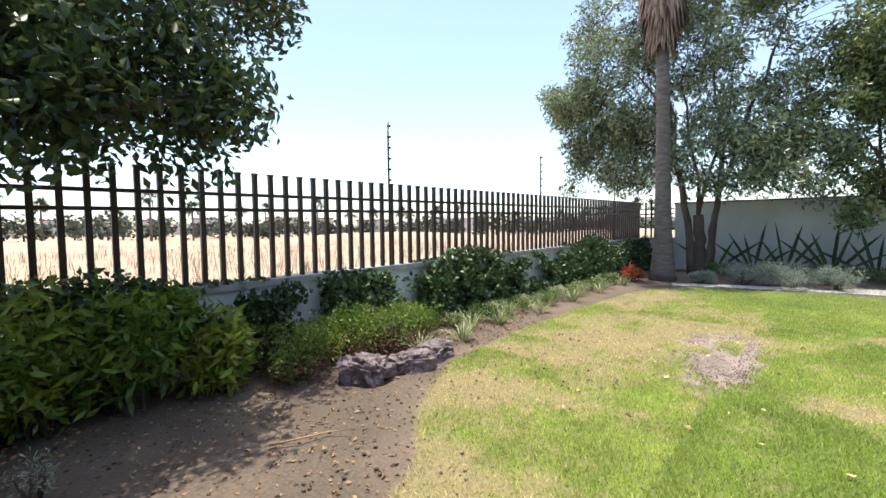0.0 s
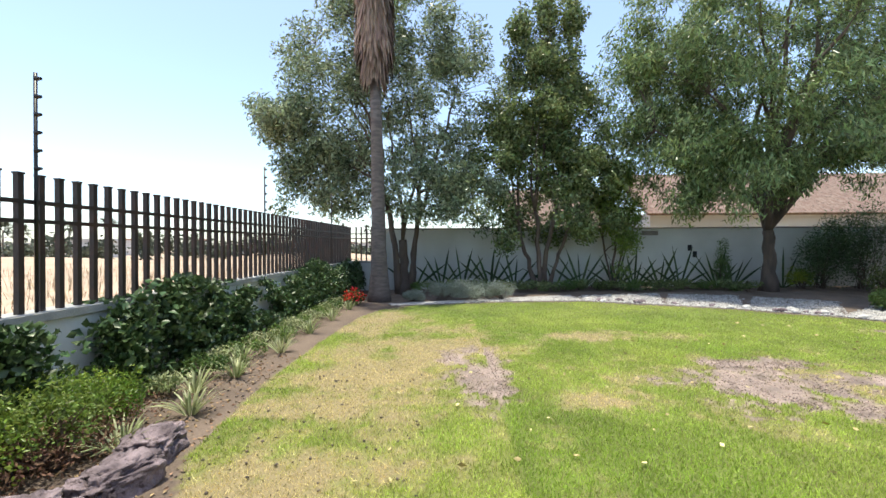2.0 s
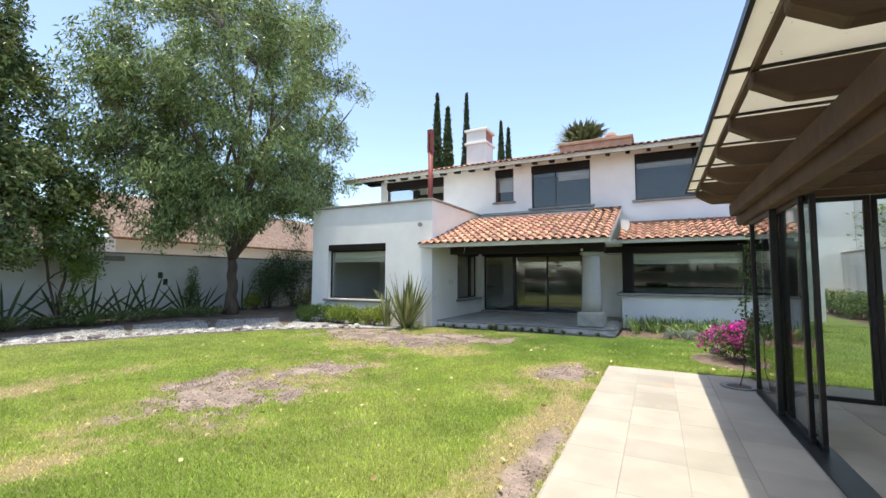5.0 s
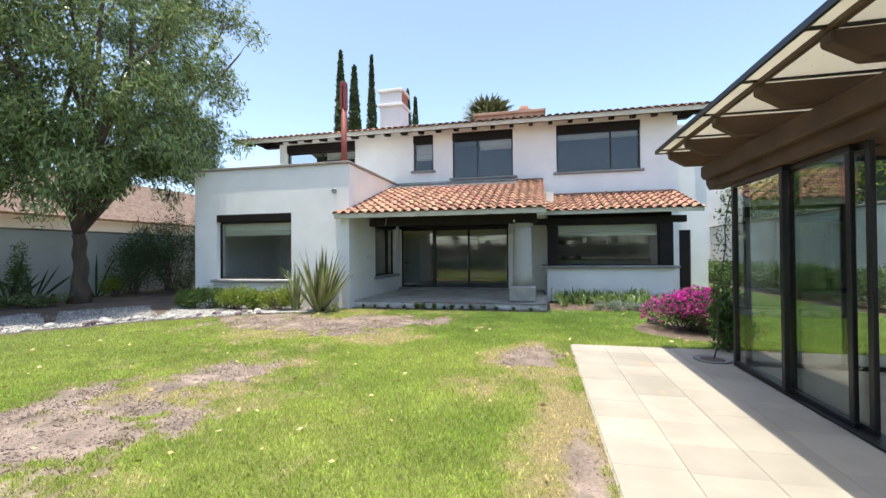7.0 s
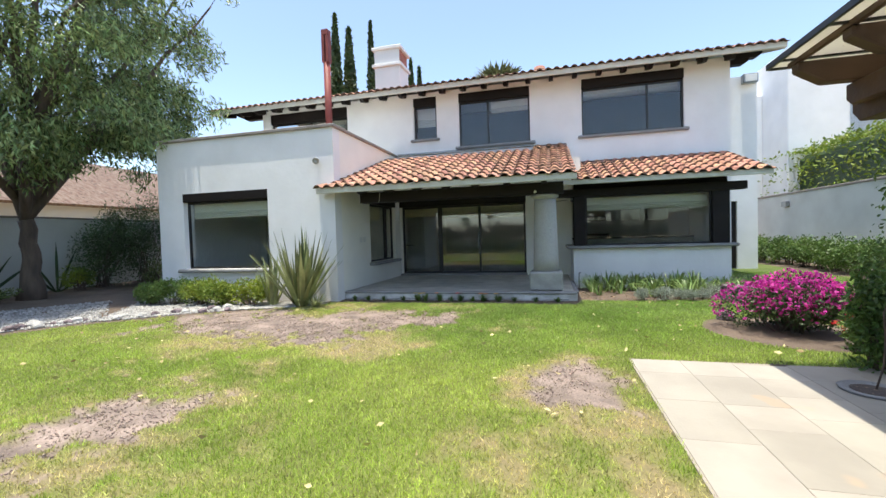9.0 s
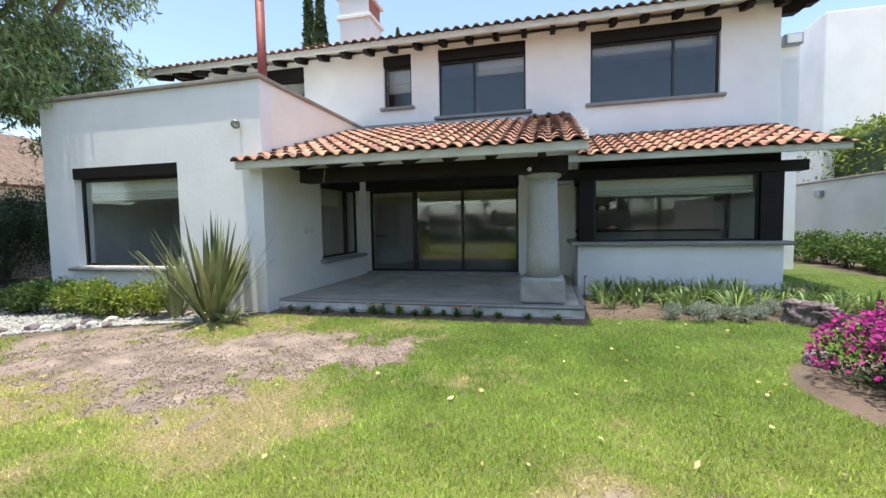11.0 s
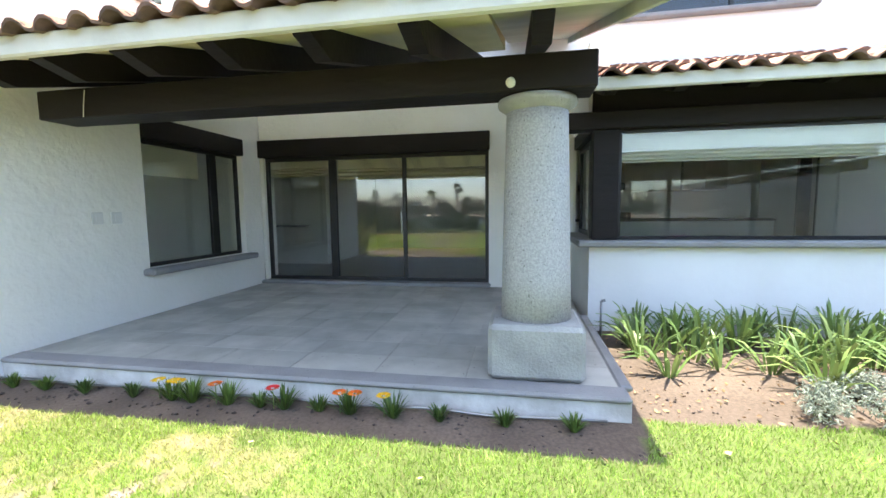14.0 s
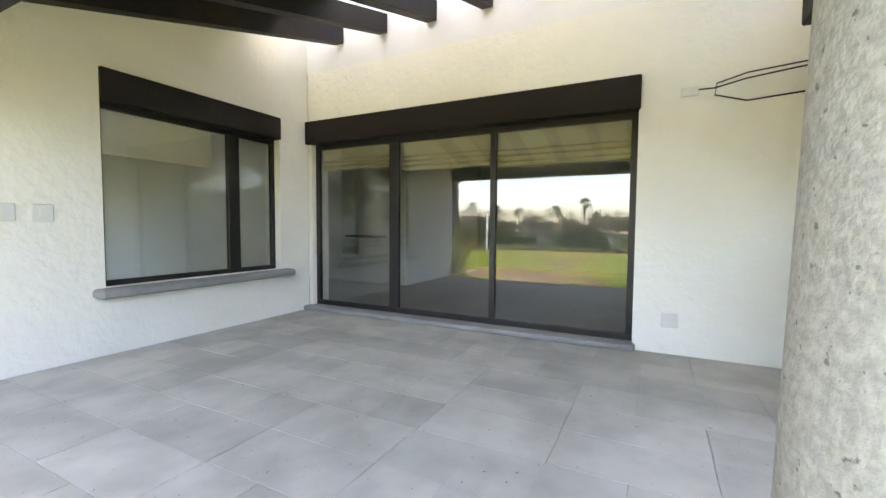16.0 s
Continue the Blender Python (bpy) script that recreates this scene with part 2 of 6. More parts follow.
LEAF_PALM = mat("palm_frond_olive", (0.16, 0.17, 0.08), (0.08, 0.095, 0.045), 1.0, 0.6, island=0.5, translucent=0.15)
FARLEAF = mat("far_foliage", (0.10, 0.115, 0.075), (0.055, 0.065, 0.045), 0.8, 0.9, island=0.3)
FARWHITE = mat("far_building_paint", (0.62, 0.60, 0.57), (0.50, 0.48, 0.46), 0.3, 0.9)
FARRED = mat("far_roof", (0.40, 0.20, 0.15), (0.30, 0.15, 0.11), 0.5, 0.9)
WEATHERED = mat("weathered_roof_tiles", (0.15, 0.085, 0.065), (0.235, 0.18, 0.145), 2.5, 0.95, 0.8, 9, stretch=(4, 1, 1), spots=(7, (0.11, 0.075, 0.06), 0.56))
CLEAR = glass("clear_glass", (0.93, 0.95, 0.94), 1.65)
DOORGLASS = glass("door_glass", (0.93, 0.95, 0.94), 1.85)
UNDERLAY = mat("roof_underlay", (0.16, 0.09, 0.07), (0.10, 0.06, 0.05), 5, 0.95)
DARKGLASS = glass("dark_glass", (0.84, 0.85, 0.86), 1.6)
SKYPANEL = mat("frosted_skylight", (0.95, 0.95, 0.95), (0.92, 0.92, 0.92), 2, 0.6, translucent=0.95)
CLEAR2 = glass("pavilion_glass", (0.87, 0.90, 0.88), 1.55)

# ---- mesh helpers ----


def mesh_object(name, me, material, parent=None, label="", kind=""):
    ob = new(name, me)
    if material is not None and not me.materials:
        me.materials.append(material)
    if parent is not None:
        ob.parent = parent
        ob.matrix_parent_inverse = Matrix.Translation(-parent.location) if parent.type == "EMPTY" else Matrix()
    return tagged(ob, label=label, kind=kind)


def part(name, bm, material, parent=None, label="", kind=""):
    me = bpy.data.meshes.new(name)
    bmesh.ops.recalc_face_normals(bm, faces=bm.faces)
    bm.to_mesh(me)
    bm.free()
    return mesh_object(name, me, material, parent, label, kind)


def thing(name, at, label, category, group=""):
    ob = new(name)
    ob.empty_display_size = 0.1
    ob.location = at
    return tagged(ob, label, category, group)


def solo(name, bm, material, label, category, group=""):
    return tagged(part(name, bm, material), label, category, group)


def structure(name, bm, material, label="", parent=None):
    return tagged(part(name, bm, material, parent), label, kind="structure")


def box(bm, x0, x1, y0, y1, z0, z1, bevel=0.0, seg=1):
    r = bmesh.ops.create_cube(bm, size=1.0, matrix=Matrix.Translation(((x0 + x1) / 2, (y0 + y1) / 2, (z0 + z1) / 2)) @ Matrix.Diagonal((abs(x1 - x0), abs(y1 - y0), abs(z1 - z0), 1)))
    if bevel:
        edges = list({e for v in r["verts"] for e in v.link_edges})
        bmesh.ops.bevel(bm, geom=edges, offset=bevel, segments=seg, affect="EDGES", profile=0.6)
    return bm


def boxes(*specs, bevel=0.0):
    bm = bmesh.new()
    for s in specs:
        box(bm, *s, bevel=bevel)
    return bm


def prism(bm, outline, axis, a, b):
    """Pulls an outline of 2D points along an axis from a to b. For axis y the outline is (x, z)."""
    def put(p, h):
        return {"x": (h, p[0], p[1]), "y": (p[0], h, p[1]), "z": (p[0], p[1], h)}[axis]
    v0, v1 = [bm.verts.new(put(p, a)) for p in outline], [bm.verts.new(put(p, b)) for p in outline]
    n = len(outline)
    bm.faces.new(v0)
    bm.faces.new(v1[::-1])
    for i in range(n):
        bm.faces.new((v0[i], v1[i], v1[(i + 1) % n], v0[(i + 1) % n]))
    return bm


def lathe(bm, profile, centre, sides=24):
    """Turns (radius, z) points round an upright axis."""
    cx, cy, cz = centre
    rings = []
    for r, z in profile:
        rings.append([bm.verts.new((cx + r * math.cos(2 * math.pi * i / sides), cy + r * math.sin(2 * math.pi * i / sides), cz + z)) for i in range(sides)])
    for a, b in zip(rings, rings[1:]):
        for i in range(sides):
            bm.faces.new((a[i], a[(i + 1) % sides], b[(i + 1) % sides], b[i]))
    bm.faces.new(rings[0][::-1])
    bm.faces.new(rings[-1])
    for f in bm.faces:
        f.smooth = True
    return bm


def tube(bm, pts, radii, sides=6, cap=True):
    """A tapered tube along points."""
    pts = [Vector(p) for p in pts]
    rings = []
    for i, p in enumerate(pts):
        d = (pts[min(i + 1, len(pts) - 1)] - pts[max(i - 1, 0)]).normalized()
        u = d.orthogonal().normalized() if abs(d.z) < 0.9 else d.cross(Vector((1, 0, 0))).normalized()
        v = d.cross(u)
        r = radii[i] if hasattr(radii, "__len__") else radii
        rings.append([bm.verts.new(p + (u * math.cos(2 * math.pi * k / sides) + v * math.sin(2 * math.pi * k / sides)) * r) for k in range(sides)])
    for a, b in zip(rings, rings[1:]):
        for i in range(sides):
            f = bm.faces.new((a[i], a[(i + 1) % sides], b[(i + 1) % sides], b[i]))
            f.smooth = sides > 4
    if cap:
        bm.faces.new(rings[0][::-1])
        bm.faces.new(rings[-1])
    return bm


def wall(name, axis, at, thick, a0, a1, z0, z1, holes, material, label=""):
    """A wall on the plane axis = at, going thick away from it (signed), from a0 to a1, with real openings (b0, b1, z0, z1)."""
    bm = bmesh.new()
    xs = sorted({a0, a1, *[h[0] for h in holes], *[h[1] for h in holes]})
    zs = sorted({z0, z1, *[h[2] for h in holes], *[h[3] for h in holes]})
    nx, nz = len(xs) - 1, len(zs) - 1
    solid = [[not any(h[0] <= (xs[i] + xs[i + 1]) / 2 <= h[1] and h[2] <= (zs[j] + zs[j + 1]) / 2 <= h[3] for h in holes) for j in range(nz)] for i in range(nx)]
    cache = {}

    def vert(a, d, z):
        k = (a, d, z)
        if k not in cache:
            cache[k] = bm.verts.new((at + d, a, z) if axis == "x" else (a, at + d, z))
        return cache[k]
    for i in range(nx):
        for j in range(nz):
            if not solid[i][j]:
                continue
            A, B, C, D = xs[i], xs[i + 1], zs[j], zs[j + 1]
            for d in (0.0, thick):
                bm.faces.new((vert(A, d, C), vert(B, d, C), vert(B, d, D), vert(A, d, D)))
            for di, dj, e in ((-1, 0, ((A, C), (A, D))), (1, 0, ((B, C), (B, D))), (0, -1, ((A, C), (B, C))), (0, 1, ((A, D), (B, D)))):
                p, q = i + di, j + dj
                if 0 <= p < nx and 0 <= q < nz and solid[p][q]:
                    continue
                (ea, ez), (fa, fz) = e
                bm.faces.new((vert(ea, 0.0, ez), vert(fa, 0.0, fz), vert(fa, thick, fz), vert(ea, thick, ez)))
    return structure(name, bm, material, label)


def fast_mesh(name, verts, faces, tint=None):
    """A mesh straight from arrays: faces all of one corner count."""
    verts, faces = np.asarray(verts, np.float32), np.asarray(faces, np.int32)
    me = bpy.data.meshes.new(name)
    k = faces.shape[1]
    me.vertices.add(len(verts))
    me.vertices.foreach_set("co", verts.ravel())
    me.loops.add(faces.size)
    me.loops.foreach_set("vertex_index", faces.ravel())
    me.polygons.add(len(faces))
    me.polygons.foreach_set("loop_start", np.arange(0, faces.size, k, dtype=np.int32))
    me.update(calc_edges=True)
    if tint is not None:
        at = me.color_attributes.new("tint", "FLOAT_COLOR", "POINT")
        at.data.foreach_set("color", np.c_[tint, np.ones(len(tint))].astype(np.float32).ravel())
    return me


def leaf_mesh(name, centres, size, rng, aspect=2.2, droop=0.0, flat=0.0, fold=0.25, out=None, spread=1.0):
    """Many small leaves, each a folded diamond of two triangles' pairs, round the given centres."""
    n = len(centres)
    d = rng.normal(size=(n, 3))
    if out is not None:
        d = d * spread + out
    d[:, 2] -= droop
    d /= np.linalg.norm(d, axis=1, keepdims=True) + 1e-9
    s = rng.normal(size=(n, 3))
    s[:, 2] *= 1 - flat
    w = np.cross(d, s)
    w /= np.linalg.norm(w, axis=1, keepdims=True) + 1e-9
    nrm = np.cross(d, w)
    ln = size * rng.uniform(0.6, 1.25, (n, 1))
    wd = ln / aspect
    base, tip = centres - d * ln / 2, centres + d * ln / 2
    mid = centres - d * ln * 0.05
    a, b = mid + w * wd / 2 + nrm * wd * fold, mid - w * wd / 2 + nrm * wd * fold
    verts = np.stack([base, a, tip, b], 1).reshape(-1, 3)
    i = np.arange(n)[:, None] * 4
    faces = np.concatenate([i + [[0, 1, 2]], i + [[0, 2, 3]]], 0)
    return fast_mesh(name, verts, faces)


def leaves(name, centres, size, material, parent, rng, label="", kind="", **kw):
    return mesh_object(name, leaf_mesh(name, np.asarray(centres), size, rng, **kw), material, parent, label, kind)


def blades_mesh(name, roots, heads, width, sag=0.2, seg=3):
    """Long strap leaves from roots to heads (arrays), bowing outwards."""
    roots, heads = np.asarray(roots, float), np.asarray(heads, float)
    n = len(roots)
    d = heads - roots
    side = np.cross(d, [0, 0, 1.0]) + 1e-6
    side /= np.linalg.norm(side, axis=1, keepdims=True)
    ln = np.linalg.norm(d, axis=1, keepdims=True)
    rows = []
    for k in range(seg + 1):
        f = k / seg
        p = roots + d * f + np.array([0, 0, 1.0]) * ln * sag * 4 * f * (1 - f) * 0.5
        wd = width * (0.55 + 1.1 * f * (1 - f) * 2) * (1 - f ** 3) + 0.0015
        rows += [p - side * wd / 2, p + side * wd / 2 + np.array([0, 0, 0.15 * width])]
    verts = np.stack(rows, 1).reshape(-1, 3)
    m = 2 * (seg + 1)
    i = np.arange(n)[:, None] * m
    faces = np.concatenate([i + [[2 * k, 2 * k + 1, 2 * k + 3, 2 * k + 2]] for k in range(seg)], 0)
    return fast_mesh(name, verts, faces)


def piece(name, me, m, parent):
    ob = new(name, me)
    ob.parent = parent
    ob.matrix_parent_inverse = Matrix.Translation(-parent.location) if parent.type == "EMPTY" else Matrix()
    ob.matrix_basis = m
    return ob

# ---- ground ----
BED = [(-0.2, -0.5), (-0.75, 1.2), (-1.15, 2.1), (-1.75, 2.75), (-2.25, 3.7), (-2.42, 5.2), (-2.45, 7.5), (-2.4, 9.4), (-2.1, 10.7), (-1.4, 11.3), (0.5, 11.75), (3.0, 11.9), (4.8, 11.2),
       (6.2, 10.4), (7.5, 9.3), (8.1, 8.6), (8.9, 7.5), (9.45, 6.75), (9.85, 6.25), (9.85, 1.62), (10.3, 1.5), (10.45, 0.0), (10.6, -1.2), (10.4, -2.3), (12, -2.6), (22, -2.6), (22, -5.0), (16, -4.9),
       (10, -4.9), (6.4, -4.9), (6.4, 1.35), (0.6, 1.35), (0.6,-0.5)]
BARE = [(-0.1, 5.6, 0.5, 1.0, 0.25), (3.0, 5.2, 1.0, 0.85, 0.1), (4.35, 5.35, 0.85, 0.62, 0.0), (3.5, 6.15, 0.8, 0.3, 0.0), (8.0, 7.1, 1.0, 1.5, 0.4), (7.9, 5.3, 1.15, 1.2, 0.0), (8.25, 4.3, 0.9, 0.85, 0.0),
        (5.6, 1.85, 0.55, 0.40, 0.0), (2.6, 1.5, 0.8, 0.12, 0.0)]
DRY = [(-0.8, 6.4, 1.75, 2.5, 0.0), (-1.4, 5.4, 1.4, 2.2, 0.0), (-1.8, 8.5, 0.9, 2.6, 0.0), (3.7, 5.3, 2.3, 1.5, 0.0), (7.9, 5.8, 2.0, 2.6, 0.0), (7.0, 4.2, 1.3, 0.8, 0.0), (5.4, 1.95, 1.2, 0.8, 0.0), (3.8, 1.6, 2.8, 0.4, 0.0), (0.95, 4.75, 0.8, 0.55, 0.0),
       (-1.5, 3.2, 0.9, 1.0, 0.0), (1.9, 7.7, 1.8, 0.5, 0.0), (-1.6, 6.0, 1.0, 3.4, 0.0), (-1.0, 1.7, 0.8, 0.9, 0.0)]


def inside(px, py, poly):
    c = np.zeros(px.shape, bool)
    for (x0, y0), (x1, y1) in zip(poly, poly[1:] + poly[:1]):
        if y0 != y1:
            c ^= ((y0 > py) != (y1 > py)) & (px < (x1 - x0) * (py - y0) / (y1 - y0) + x0)
    return c


_rg = np.random.default_rng(3)
_grids = [_rg.random((64, 64)) for _ in range(4)]


def wobble(x, y, scale, k=0):
    """Smooth noise from 0 to 1 on the plan."""
    g = _grids[k]
    u, v = (x * scale) % 63, (y * scale) % 63
    i, j = u.astype(int), v.astype(int)
    fu, fv = u - i, v - j
    fu, fv = fu * fu * (3 - 2 * fu), fv * fv * (3 - 2 * fv)
    i2, j2 = (i + 1) % 64, (j + 1) % 64
    return g[i, j] * (1 - fu) * (1 - fv) + g[i2, j] * fu * (1 - fv) + g[i, j2] * (1 - fu) * fv + g[i2, j2] * fu * fv


def spots_at(x, y, table, soft):
    n = (wobble(x, y, 2.2) + 0.6 * wobble(x, y, 6.1, 1) + 0.55 * wobble(x, y, 14, 2) + 0.45 * wobble(x, y, 27, 0)) / 2.6 - 0.5
    m = np.zeros(x.shape)
    for cx, cy, rx, ry, _ in table:
        r = np.sqrt(((x - cx) / rx) ** 2 + ((y - cy) / ry) ** 2)
        m = np.maximum(m, np.clip((1.0 + n * 2.3 - r) / soft, 0, 1))
    return m


def rise(x, y):
    """The lawn lies a few centimetres higher beside the patio and in the far corner."""
    a = np.clip((9.0 - x) / 2.5, 0, 1) * np.clip((3.6 - y) / 2.0, 0, 1) * np.clip((x + 1.5) / 2.5, 0, 1)
    b = np.clip((y - 11.5) / 3.0, 0, 1)
    return 0.062 * a + 0.12 * b * np.clip((x + 2) / 3, 0, 1)


def turf(x, y):
    """Whether turf grows at a place, how bare and how dry it is."""
    lawn = inside(x, y, BED) & (((x - 7.95) / 1.0) ** 2 + ((y + 0.65) / 0.85) ** 2 > 1)
    return lawn, spots_at(x, y, BARE, 0.3), spots_at(x, y, DRY, 0.7)


def turf_colour(x, y, bare, dry):
    n = wobble(x, y, 0.9, 3)[:, None]
    n2 = wobble(x, y, 3.7, 1)[:, None]
    green = np.array([0.215, 0.285, 0.052]) * (1 - n) + np.array([0.325, 0.365, 0.090]) * n
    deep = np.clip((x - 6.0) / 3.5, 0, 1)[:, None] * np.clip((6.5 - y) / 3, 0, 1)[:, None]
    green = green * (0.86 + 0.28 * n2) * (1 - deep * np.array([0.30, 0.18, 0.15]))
    straw = np.array([0.47, 0.37, 0.20])
    c = green * (1 - 0.9 * dry[:, None]) + straw * 0.9 * dry[:, None]
    return c


def ground_sheet():
    xs = np.unique(np.concatenate([[-900, -300, -120, -60, -30, -15, -9, -6, -5], np.arange(-4.4, 22.5, 0.06), [24, 28, 35, 60, 120, 300, 900]]))
    ys = np.unique(np.concatenate([[-900, -300, -120, -60, -30, -15, -9], np.arange(-6.6, 15.6, 0.06), [18, 22, 30, 60, 120, 300, 900]]))
    X, Y = np.meshgrid(xs, ys, indexing="ij")
    x, y = X.ravel(), Y.ravel()
    lawn, bare, dry = turf(x, y)
    z = (wobble(x, y, 1.7) - 0.5) * 0.018 + (wobble(x, y, 6, 2) - 0.5) * 0.010
    z = z - 0.012 * bare + rise(x, y)
    outside = (x < -4.3) | (y > 15.7) | (y < -7) | (x > 22.6)
    z = np.where(x < -4.2, -0.25, z)
    soil = np.array([0.150, 0.112, 0.085]) * (0.8 + 0.5 * wobble(x, y, 3, 1)[:, None])
    barec = np.array([0.32, 0.25, 0.215]) * (0.42 + 0.55 * wobble(x, y, 5, 2)[:, None] + 0.45 * wobble(x, y, 10.5, 0)[:, None])
    # turf ground darkened: the shade between the blades is put into its colour
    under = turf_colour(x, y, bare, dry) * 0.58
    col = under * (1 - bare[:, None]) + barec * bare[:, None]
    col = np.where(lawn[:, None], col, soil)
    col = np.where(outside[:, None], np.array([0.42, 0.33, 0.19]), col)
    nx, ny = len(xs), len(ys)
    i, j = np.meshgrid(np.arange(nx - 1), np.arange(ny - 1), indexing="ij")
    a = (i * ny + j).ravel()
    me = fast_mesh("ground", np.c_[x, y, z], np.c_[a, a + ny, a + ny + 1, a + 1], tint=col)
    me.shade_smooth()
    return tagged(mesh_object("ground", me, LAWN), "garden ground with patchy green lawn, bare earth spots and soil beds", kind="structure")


ground_sheet()

# ---- house ----
HX = 13.83            # garden face of the upper storey
HY0, HY1 = -2.23, 10.9
EAVE_X, EAVE_Z = 9.72, 2.24

wall("wall_upper", "x", HX, 0.28, HY0, HY1, 3.0, 5.42,
     [(2.54, 4.50, 3.79, 5.28), (5.155, 5.84, 4.10, 5.28), (-1.22, 1.20, 3.82, 5.28), (7.95, 10.6, 4.35, 5.28)], STUCCO, "white stucco upper storey wall with four dark windows")
wall("wall_terrace_back", "x", HX, 0.28, 1.5, 6.35, 0.0, 3.0, [(2.715, 6.30, 0.205, 2.42)], STUCCO_IN, "cream-white plaster wall round the terrace sliding door")
wall("wall_house_side", "y", HY0, 0.25, HX + 0.28, 20.0, 0.0, 5.42, [], STUCCO, "plain white stucco side wall of the house")
wall("wall_wing_front", "x", 9.98, 0.28, 6.36, 10.9, -0.05, 3.60, [(7.965, 10.2, 0.70, 2.42)], STUCCO, "white stucco garden wall of the low wing")
wall("wall_wing_side", "y", 6.36, 0.25, 10.26, HX, 0.0, 3.60, [(11.69, 13.40, 0.69, 2.38)], STUCCO_IN, "white stucco side wall of the wing by the terrace")
wall("wall_wing_end", "y", 10.9, -0.25, 10.26, 20.0, 0.0, 3.60, [], STUCCO, "white stucco end wall of the wing")
wall("wall_kitchen_front", "x", 12.28, 0.2, -1.66, 1.55, 0.0, 0.90, [], STUCCO, "white stucco parapet under the kitchen window")
wall("wall_kitchen_side", "y", 1.55, -0.2, 12.48, HX, 0.0, 0.90, [], STUCCO, "white stucco wall under the kitchen side window")
wall("wall_kitchen_end", "y", -1.66, 0.2, 12.48, HX, 0.0, 2.55, [], STUCCO, "white stucco end wall of the kitchen bay")
wall("wall_ground_right", "x", HX, 0.28, HY0, -1.66, 0.0, 3.0, [], STUCCO, "white stucco corner of the house")
wall("wall_back", "x", 19.7, 0.3, HY0, 10.9, 0.0, 5.42, [], STUCCO, "plain white back wall")
structure("wall_wing_coping", boxes((9.92, 10.3, 6.31, 10.95, 3.60, 3.665), (10.3, HX - 0.003, 6.31, 6.66, 3.60, 3.665), bevel=0.012), COPING, "brown-grey coping on the wing parapet")
structure("ceiling_wing", boxes((10.26, HX + 0.1, 6.61, 10.65, 2.95, 3.1)), INWALL, "wing roof slab")
structure("ceiling_ground_floor", boxes((HX + 0.28, 19.7, HY0 + 0.25, 10.65, 2.75, 3.0)), INWALL, "white ceiling of the ground floor")
structure("ceiling_kitchen", boxes((12.48, HX - 0.003, -1.44, 1.33, 2.29, 2.33)), INWALL, "white ceiling of the kitchen bay")
structure("ceiling_upper", boxes((HX + 0.28, 19.7, HY0 + 0.25, 10.65, 5.35, 5.42)), INWALL, "white ceiling of the upper storey")
structure("floor_inside", boxes((HX + 0.28, 19.7, HY0 + 0.25, 10.65, 0.05, 0.20), (10.26, HX + 0.28, 6.61, 10.65, 0.05, 0.20), (12.48, HX + 0.28, -1.46, 1.35, 0.05, 0.2)), INFLOOR, "grey floor of the empty rooms")
structure("floor_upper", boxes((HX + 0.28, 19.7, HY0 + 0.25, 10.65, 3.0, 3.05)), INFLOOR, "upper floor")
wall("wall_house_return", "x", 17.0, 0.3, -4.1, HY0, 0.0, 5.9, [(-3.55, -2.75, 0.0, 2.1)], STUCCO, "white stucco return wall beside the house")
wall("wall_return_side", "y", -4.1, 0.3, 17.3, 20.0, 0.0, 5.9, [], STUCCO, "white stucco side of the return")
d = tagged(new("door_side"), "dark arched wooden side door", "door", kind="structure")
d.location = (17.1, -3.15, 0)
part("leaf", boxes((17.08, 17.14, -3.55, -2.75, 0.02, 2.1), bevel=0.01), BLACKWOOD, d)
# rooms seen through the glass
structure("wall_living", boxes((15.90, 16.05, 6.25, 10.64, 0.2, 2.75), (16.05, 19.0, 6.25, 6.40, 0.2, 2.75), (19.0, 19.1, 2.2, 2.6, 0.2, 2.75)), INWALL, "pale plaster walls of the living room")
structure("wall_kitchen_inside", boxes((HX + 0.28, 19.7, 1.95, 2.1, 0.2, 2.75), (16.2, 16.35, -1.98, 1.95, 0.2, 2.75)), INWALL, "pale plaster walls of the kitchen")
structure("wall_wing_inside", boxes((13.45, 13.57, 6.62, 10.65, 0.2, 2.95)), INWALL, "pale plaster partition of the wing room")
# dark wall colour carries the dimness of the rooms behind the upper windows
structure("wall_upper_inside", boxes((16.0, 16.1, HY0 + 0.25, 10.65, 3.05, 5.35), (15, 15.1, 5.0, 5.1, 3.05, 5.35)), INDARK, "upper room walls coloured dark to stand for the dimness inside")
mant = thing("wall_shelf", (15.8, 7.0, 1.0), "narrow dark stone shelf on the pale living room wall", "shelf")
part("board", boxes((15.72, 15.897, 6.64, 7.40, 0.985, 1.025), bevel=0.01), CANTERA, mant)


